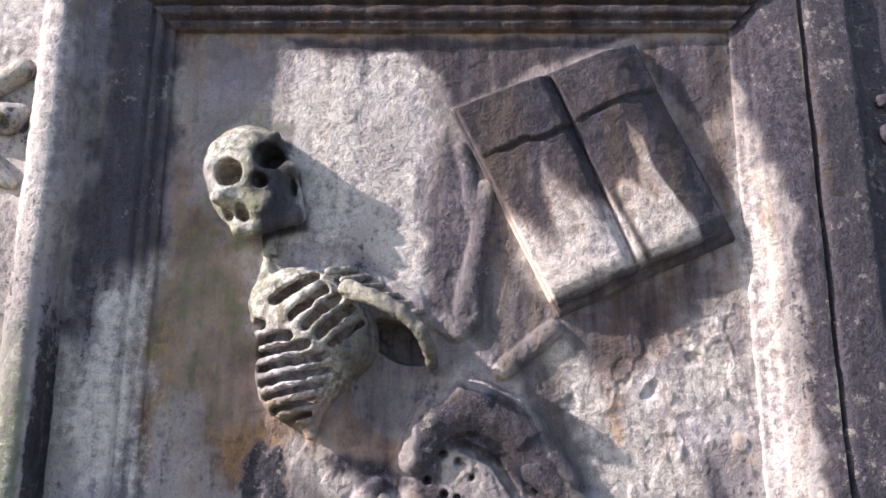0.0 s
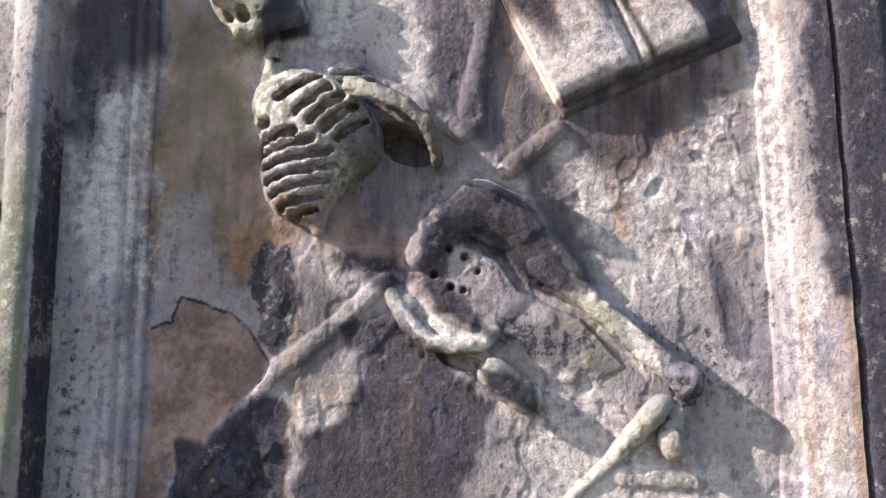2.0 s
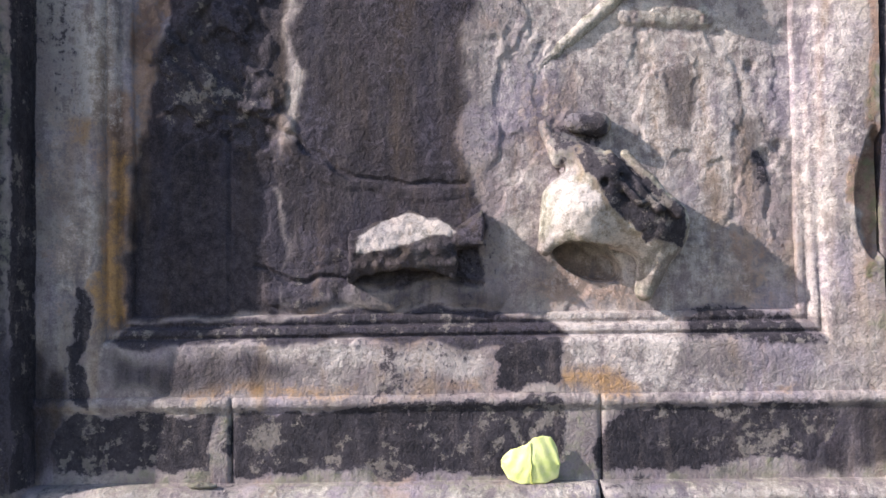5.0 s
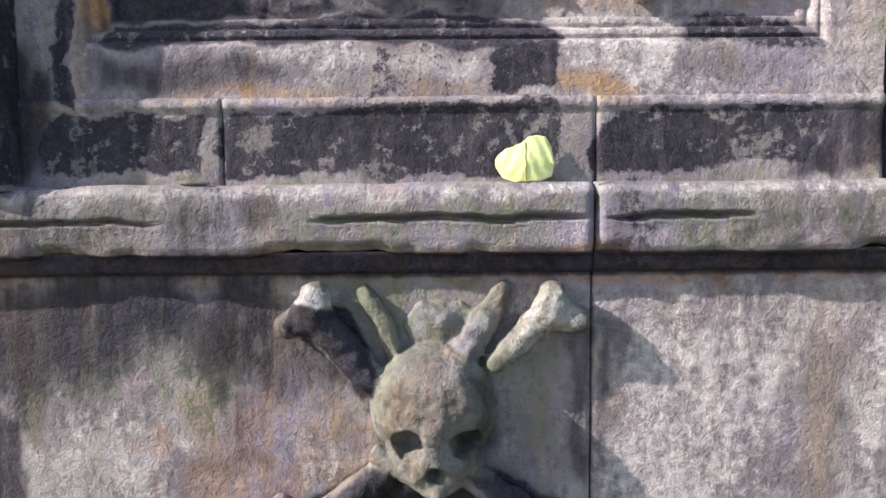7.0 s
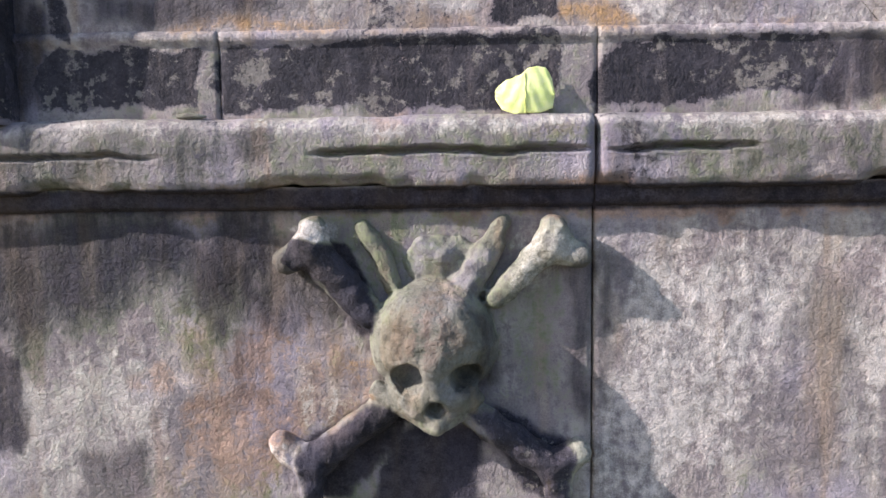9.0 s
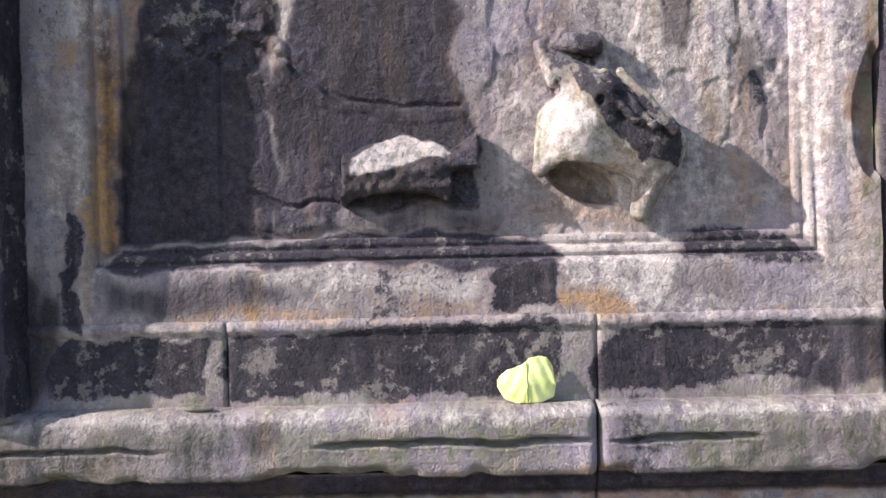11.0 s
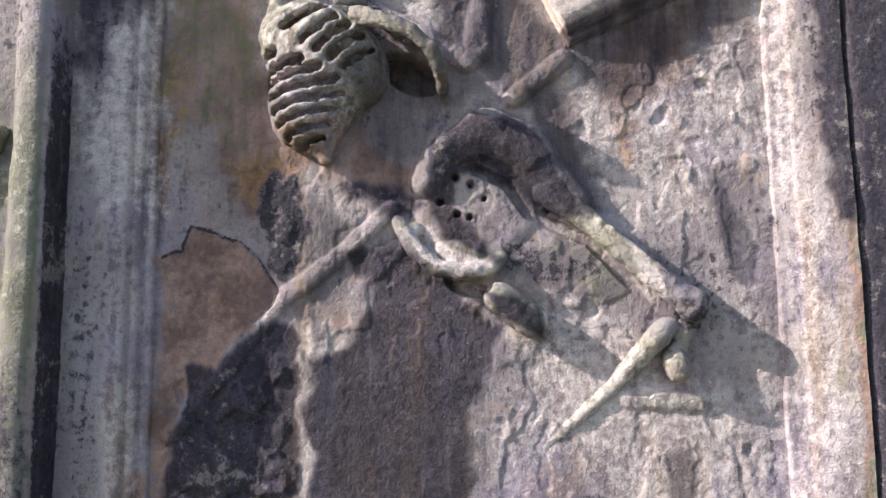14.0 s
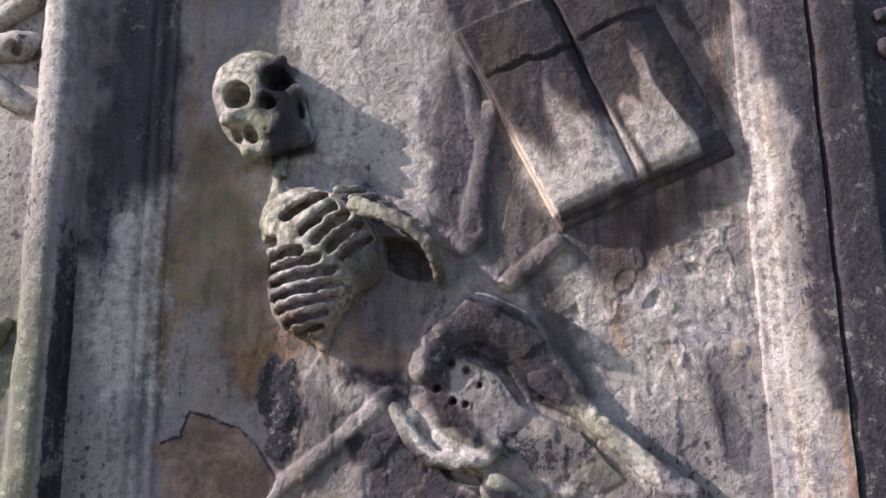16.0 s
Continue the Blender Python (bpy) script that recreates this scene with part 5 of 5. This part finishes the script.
def foot_clay():
    c = Clay((0.08, -0.09, 1.27), (0.33, 0.010, 1.57), 0.0024)
    c.ball((0.165, -0.006, 1.418), (0.058, 0.058, 0.066), -25, 0.012)
    c.ball((0.238, -0.004, 1.408), (0.066, 0.052, 0.052), -35, 0.025)
    c.limb((0.132, -0.012, 1.43), (0.110, -0.012, 1.368), 0.028, 0.012, 0.012)
    c.limb((0.270, -0.012, 1.395), (0.242, -0.014, 1.306), 0.034, 0.013, 0.015)
    c.limb((0.132, -0.008, 1.512), (0.190, -0.034, 1.462), 0.016, 0.030, 0.014)
    c.limb((0.108, -0.006, 1.538), (0.128, -0.014, 1.488), 0.007, 0.009, 0.005)
    c.limb((0.150, -0.004, 1.542), (0.186, -0.004, 1.538), 0.013, 0.017, 0.003)
    c.limb((0.158, -0.024, 1.522), (0.196, -0.024, 1.520), 0.005, 0.004, 0.003, True)
    # the hollow under the rim
    c.ball((0.162, -0.030, 1.330), (0.058, 0.10, 0.040), -28, 0.004, True)
    c.ball((0.170, -0.010, 1.345), (0.052, 0.046, 0.036), -28, 0.003, True)
    for x0, z0, x1, z1, r in ((0.172, 1.482, 0.230, 1.428, 0.0075), (0.190, 1.490, 0.254, 1.419, 0.008), (0.212, 1.490, 0.278, 1.412, 0.008)):
        c.limb((x0, -0.046, z0), (x1, -0.058, z1), r * 0.8, r * 1.2, 0.002)
    for x0, z0, x1, z1 in ((0.184, 1.482, 0.246, 1.416), (0.204, 1.486, 0.268, 1.408)):
        c.limb((x0, -0.056, z0), (x1, -0.066, z1), 0.003, 0.003, 0.002, True)
    c.ball((0.182, -0.066, 1.452), (0.006, 0.014, 0.008), 0, 0.002, True)
    return c.weather(0.0018, 0.020, 9).mesh()


def chunk_clay():
    c = Clay((-0.20, -0.065, 1.28), (0.05, 0.010, 1.45), 0.0026)
    edge = [(-0.164, 1.322), (-0.158, 1.394), (-0.118, 1.404), (-0.082, 1.424), (-0.05, 1.408), (-0.013, 1.398), (0.023, 1.422), (0.020, 1.375), (-0.014, 1.366), (-0.020, 1.328), (-0.05, 1.338), (-0.083, 1.342), (-0.12, 1.338)]
    c.slab(edge, (1.320, 1.345, 1.368, 1.392, 1.425), (0.024, 0.038, 0.042, 0.034, 0.006), 0.003)
    return c.weather(0.0040, 0.018, 11).mesh()


skeleton = stone_object("skeleton_carving", *merged(skull_clay(), ribs_clay(), legs_clay()), BONE)
tagged(skeleton, "weathered carved stone skeleton in high relief on the panel", "carving")
foot = stone_object("foot_carving", *foot_clay(), BONE)
tagged(foot, "broken hollow carved stone foot, white and black stained", "carving")
chunk = stone_object("broken_carving", *chunk_clay(), BONE)
tagged(chunk, "broken stub of carved stone with a pale top", "carving")


def trophy_clay():
    c = Clay((-0.30, -0.125, 0.50), (0.21, -0.024, 0.96), 0.0028)
    base = -0.040
    bones = (((-0.125, 0.790), (-0.205, 0.884), (-0.200, 0.908), (-0.237, 0.868), 0.021, 0.025),
             ((0.040, 0.815), (0.112, 0.886), (0.116, 0.906), (0.147, 0.872), 0.016, 0.020),
             ((-0.110, 0.668), (-0.212, 0.590), (-0.252, 0.617), (-0.214, 0.556), 0.022, 0.023),
             ((0.010, 0.655), (0.116, 0.582), (0.150, 0.604), (0.122, 0.546), 0.020, 0.022))
    for a, b, k1, k2, ra, rb in bones:
        c.limb((a[0], base - 0.010, a[1]), (b[0], base - 0.014, b[1]), ra, rb, 0.006)
        for q in (k1, k2):
            c.limb((b[0], base - 0.014, b[1]), (q[0], base - 0.014, q[1]), rb * 0.9, 0.019, 0.010)
    # worn leaves behind the crown
    c.chain([(0.052, base, 0.915), (0.028, base - 0.006, 0.875), (0.0, base - 0.004, 0.83)], [0.011, 0.018, 0.02], 0.01)
    c.chain([(-0.138, base + 0.004, 0.912), (-0.112, base, 0.87), (-0.10, base, 0.83)], [0.012, 0.014, 0.014], 0.01)
    c.ball((-0.035, base + 0.008, 0.865), (0.050, 0.014, 0.034), 10, 0.014)
    c.limb((-0.06, base, 0.885), (-0.03, base, 0.87), 0.010, 0.014, 0.008)
    # the skull
    c.ball((-0.044, base - 0.004, 0.758), (0.087, 0.070, 0.083), 0, 0.005)
    c.ball((-0.046, base - 0.030, 0.690), (0.056, 0.036, 0.036), 0, 0.016)
    c.limb((-0.116, base - 0.022, 0.694), (-0.046, base - 0.044, 0.652), 0.012, 0.013, 0.008)
    c.limb((0.012, base - 0.026, 0.684), (-0.040, base - 0.044, 0.652), 0.012, 0.013, 0.008)
    c.limb((-0.042, base - 0.062, 0.735), (-0.044, base - 0.060, 0.700), 0.012, 0.009, 0.01)
    for x, z, turn in ((-0.078, 0.716, 10), (0.000, 0.718, -10)):
        c.ball((x, base - 0.064, z), (0.023, 0.052, 0.021), turn, 0.003, True)
    c.ball((-0.042, base - 0.066, 0.676), (0.014, 0.032, 0.013), 0, 0.003, True)
    c.limb((-0.125, base - 0.02, 0.690), (-0.10, base - 0.03, 0.684), 0.006, 0.010, 0.006)
    return c.weather(0.0030, 0.018, 13).mesh()


trophy = stone_object("memento_mori_carving", *trophy_clay(), BONE)
tagged(trophy, "carved stone skull over crossed bones on the lower wall", "carving")


# the open book beside the skeleton
BOOK = ((-0.002, 2.562), (0.292, 2.680), (0.434, 2.354), (0.158, 2.234))


def book_place(s, v):
    tl, tr, br, bl = BOOK
    x = (tl[0] * (1 - s) + tr[0] * s) * (1 - v) + (bl[0] * (1 - s) + br[0] * s) * v
    z = (tl[1] * (1 - s) + tr[1] * s) * (1 - v) + (bl[1] * (1 - s) + br[1] * s) * v
    return x, z


def book_page(name, s0, s1, height, crack, parent, inner):
    """A swelling page of the stone book, its rim turned down to the cover."""
    def place(u, v):
        e = 0.03
        s, w = s0 + (s1 - s0) * np.clip((u - e) / (1 - 2 * e), 0, 1), 0.01 + 0.97 * np.clip((v - e) / (1 - 2 * e), 0, 1)
        spine = 0.525 - 0.065 * w
        s = np.clip(s + (spine - 0.49) * (1 - np.abs(2 * s - 1)), 0, 1)
        rim = (u < e) | (u > 1 - e) | (v < e) | (v > 1 - e)
        a = np.clip((u - e) / (1 - 2 * e), 0, 1)
        x, z = book_place(s, w)
        h = height(a) + 1.2 * roughness(x, flat(x), z, 101)
        line = crack + 0.02 * fbm(x, flat(x), z, 0.05, 2, 17)
        h = h + 0.0035 * ramp(line - w, -0.005, 0.005) - 0.006 * ramp(-np.abs(w - line), -0.012, -0.003) * ramp(a, 0.1, 0.25)
        h = h - 0.010 * ramp(w, 0.90, 0.98)
        inside = (u > 1 - e) if inner > 0 else (u < e)
        return x, -np.where(rim, np.where(inside & (v > e) & (v < 1 - e), 0.017, 0.006), h), z
    verts, faces = sheet(70, 110, place)
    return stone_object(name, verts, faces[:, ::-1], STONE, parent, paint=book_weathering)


def book_cover():
    def place(u, v):
        e = 0.04
        s, w = np.clip((u - e) / (1 - 2 * e), 0, 1), np.clip((v - e) / (1 - 2 * e), 0, 1)
        x, z = book_place(-0.015 + 1.03 * s, -0.02 + 1.045 * w)
        rim = (u < e) | (u > 1 - e) | (v < e) | (v > 1 - e)
        return x, -np.where(rim, -0.006, 0.011 + roughness(x, flat(x), z, 103)), z
    verts, faces = sheet(60, 60, place)
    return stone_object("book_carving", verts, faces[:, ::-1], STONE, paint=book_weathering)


book = tagged(book_cover(), "open stone book carved in relief with black crust", "book carving")
book_page("page", 0.0, 0.49, lambda a: 0.026 + 0.010 * np.sin(a * 2.6) - 0.012 * ramp(a, 0.85, 1.0), 0.27, book, 1)
book_page("page", 0.492, 1.0, lambda a: 0.018 + 0.018 * np.sin(0.5 + a * 2.2) - 0.008 * ramp(a, 0.6, 1.0), 0.26, book, -1)


# bones carved on the pilasters
def bone_relief(name, label, lo, hi, limbs, holes):
    c = Clay(lo, hi, 0.0035)
    for a, b, ra, rb in limbs:
        c.limb(a, b, ra, rb, 0.008)
    for p, r in holes:
        c.ball(p, (r, 0.03, r), 0, 0.004, True)
    return tagged(stone_object(name, *c.weather(0.002, 0.02, 19).mesh(), BONE), label, "carving")


bone_relief("bone_carving", "weathered carved bones on the sunlit pilaster face", (-0.80, -0.11, 2.30), (-0.64, -0.05, 2.66),
            [((-0.76, -0.066, 2.545), (-0.675, -0.070, 2.605), 0.016, 0.018), ((-0.77, -0.066, 2.52), (-0.69, -0.070, 2.525), 0.020, 0.024),
             ((-0.69, -0.066, 2.52), (-0.672, -0.066, 2.535), 0.018, 0.014), ((-0.73, -0.064, 2.46), (-0.675, -0.066, 2.42), 0.022, 0.010)],
            [((-0.690, -0.092, 2.513), 0.011)])
bone_relief("bone_carving", "worn end of a carved bone on the pilaster", (-0.80, -0.11, 1.98), (-0.64, -0.05, 2.16),
            [((-0.78, -0.066, 2.03), (-0.69, -0.068, 2.07), 0.020, 0.020), ((-0.69, -0.066, 2.07), (-0.675, -0.066, 2.085), 0.018, 0.012)], [])
bone_relief("bone_carving", "dark carved bones on the shaded pilaster face", (0.66, -0.065, 2.36), (0.82, -0.005, 2.66),
            [((0.79, -0.020, 2.60), (0.685, -0.018, 2.575), 0.014, 0.012), ((0.80, -0.020, 2.43), (0.69, -0.020, 2.52), 0.018, 0.016), ((0.80, -0.02, 2.52), (0.72, -0.02, 2.47), 0.016, 0.016)],
            [((0.705, -0.045, 2.50), 0.008)])


# ---- small things on the ledge ----
def plain_material(name, colour, dark, scale, rough, through=0.0):
    mat = bpy.data.materials.new(name)
    mat.use_nodes = True
    t = mat.node_tree
    bsdf = t.nodes["Principled BSDF"]
    coords = t.nodes.new("ShaderNodeTexCoord").outputs["Object"]
    n = smooth_step(t, noise_node(t, coords, scale, 5, 0.65), 0.40, 0.62)
    t.links.new(mix_colour(t, n, dark, colour), bsdf.inputs["Base Color"])
    bsdf.inputs["Roughness"].default_value = rough
    bsdf.inputs["Subsurface Weight"].default_value = through
    bsdf.inputs["Subsurface Radius"].default_value = (0.004, 0.004, 0.002)
    return mat


LEAF = plain_material("yellow_leaf_skin", (0.90, 0.89, 0.40), (0.78, 0.82, 0.28), 60, 0.5)
VEIN = plain_material("leaf_vein_skin", (0.62, 0.60, 0.20), (0.45, 0.45, 0.14), 90, 0.5)


def fallen_leaf():
    """A squarish leaf blade, folded along its midrib, leaning on the plinth."""
    root = new("fallen_leaf")
    root.matrix_world = pose(0.079, -0.056, 1.0565, -10, 0, 0)
    n, m = 28, 28

    def blade(u, v):
        a = u * 2 - 1
        low = np.interp(u, (0, 0.12, 0.32, 0.75, 0.97, 1), (0.022, 0.006, 0.0, 0.001, 0.008, 0.024))
        high = np.interp(u, (0, 0.05, 0.17, 0.41, 0.56, 0.66, 0.85, 0.96, 1), (0.030, 0.038, 0.044, 0.050, 0.059, 0.0615, 0.061, 0.048, 0.026))
        x = 0.0385 * a + 0.0008 * np.sin(v * 19)
        z = low + v * (high - low) + 0.0006 * np.sin(a * 17) * v
        y = 0.007 * np.abs(a - 0.1) ** 1.5 - 0.003 * v - 0.004 * np.sin(v * 3.1) + 0.0006 * np.sin(14 * np.abs(a - 0.1) + 9 * v)
        return x, y, z
    v, f = sheet(n, m, blade)
    front = np.concatenate([v, v + (0, 0.0006, 0)])
    rim = [(i, i + 1) for i in range(m - 1)] + [((n - 1) * m + i + 1, (n - 1) * m + i) for i in range(m - 1)]
    rim += [((i + 1) * m, i * m) for i in range(n - 1)] + [(i * m + m - 1, (i + 1) * m + m - 1) for i in range(n - 1)]
    walls = np.array([(a, b, b + n * m, a + n * m) for a, b in rim])
    stone_object("blade", front, np.concatenate([f, f[:, ::-1] + n * m, walls]), LEAF, root, paint=None)

    def rod(pts, r):
        p = np.array(pts)
        ring = np.array([(math.cos(k * 1.0472), math.sin(k * 1.0472)) for k in range(6)])
        vs = np.concatenate([q + np.stack([r * ring[:, 0], r * ring[:, 1], 0 * ring[:, 0]], 1) for q in p])
        fs = [(i * 6 + k, i * 6 + (k + 1) % 6, i * 6 + 6 + (k + 1) % 6, i * 6 + 6 + k) for i in range(len(p) - 1) for k in range(6)]
        return vs, np.array(fs)
    mid = [np.array([float(q[0]) for q in blade(np.array([0.5]), np.array([b]))]) - (0, 0.0006, 0) for b in np.linspace(0, 0.95, 8)]
    stone_object("midrib", *rod(mid, 0.0009), VEIN, root, paint=None)
    stone_object("stalk", *rod([mid[0], mid[0] + (0.004, -0.006, -0.0005), mid[0] + (0.010, -0.010, 0.0002)], 0.0008), VEIN, root, paint=None)
    return tagged(root, "pale yellow fallen leaf leaning against the plinth", "leaf")


fallen_leaf()


def pebble(name, label, c, r, turn, seed):
    k = Clay([c[i] - r[i] - 0.006 for i in range(3)], [c[i] + r[i] + 0.006 for i in range(3)], min(r) / 4)
    k.ball(c, r, turn)
    return tagged(stone_object(name, *k.weather(min(r) * 0.25, max(r), seed).mesh(), BONE), label, "stone")


pebble("pebble", "small mossy pebble lying on the ledge", (-0.605, -0.072, 1.062), (0.014, 0.010, 0.010), 0, 31)
pebble("stone_chip", "flat white chip of stone on the ledge", (-0.355, -0.056, 1.0585), (0.020, 0.006, 0.004), 0, 33)
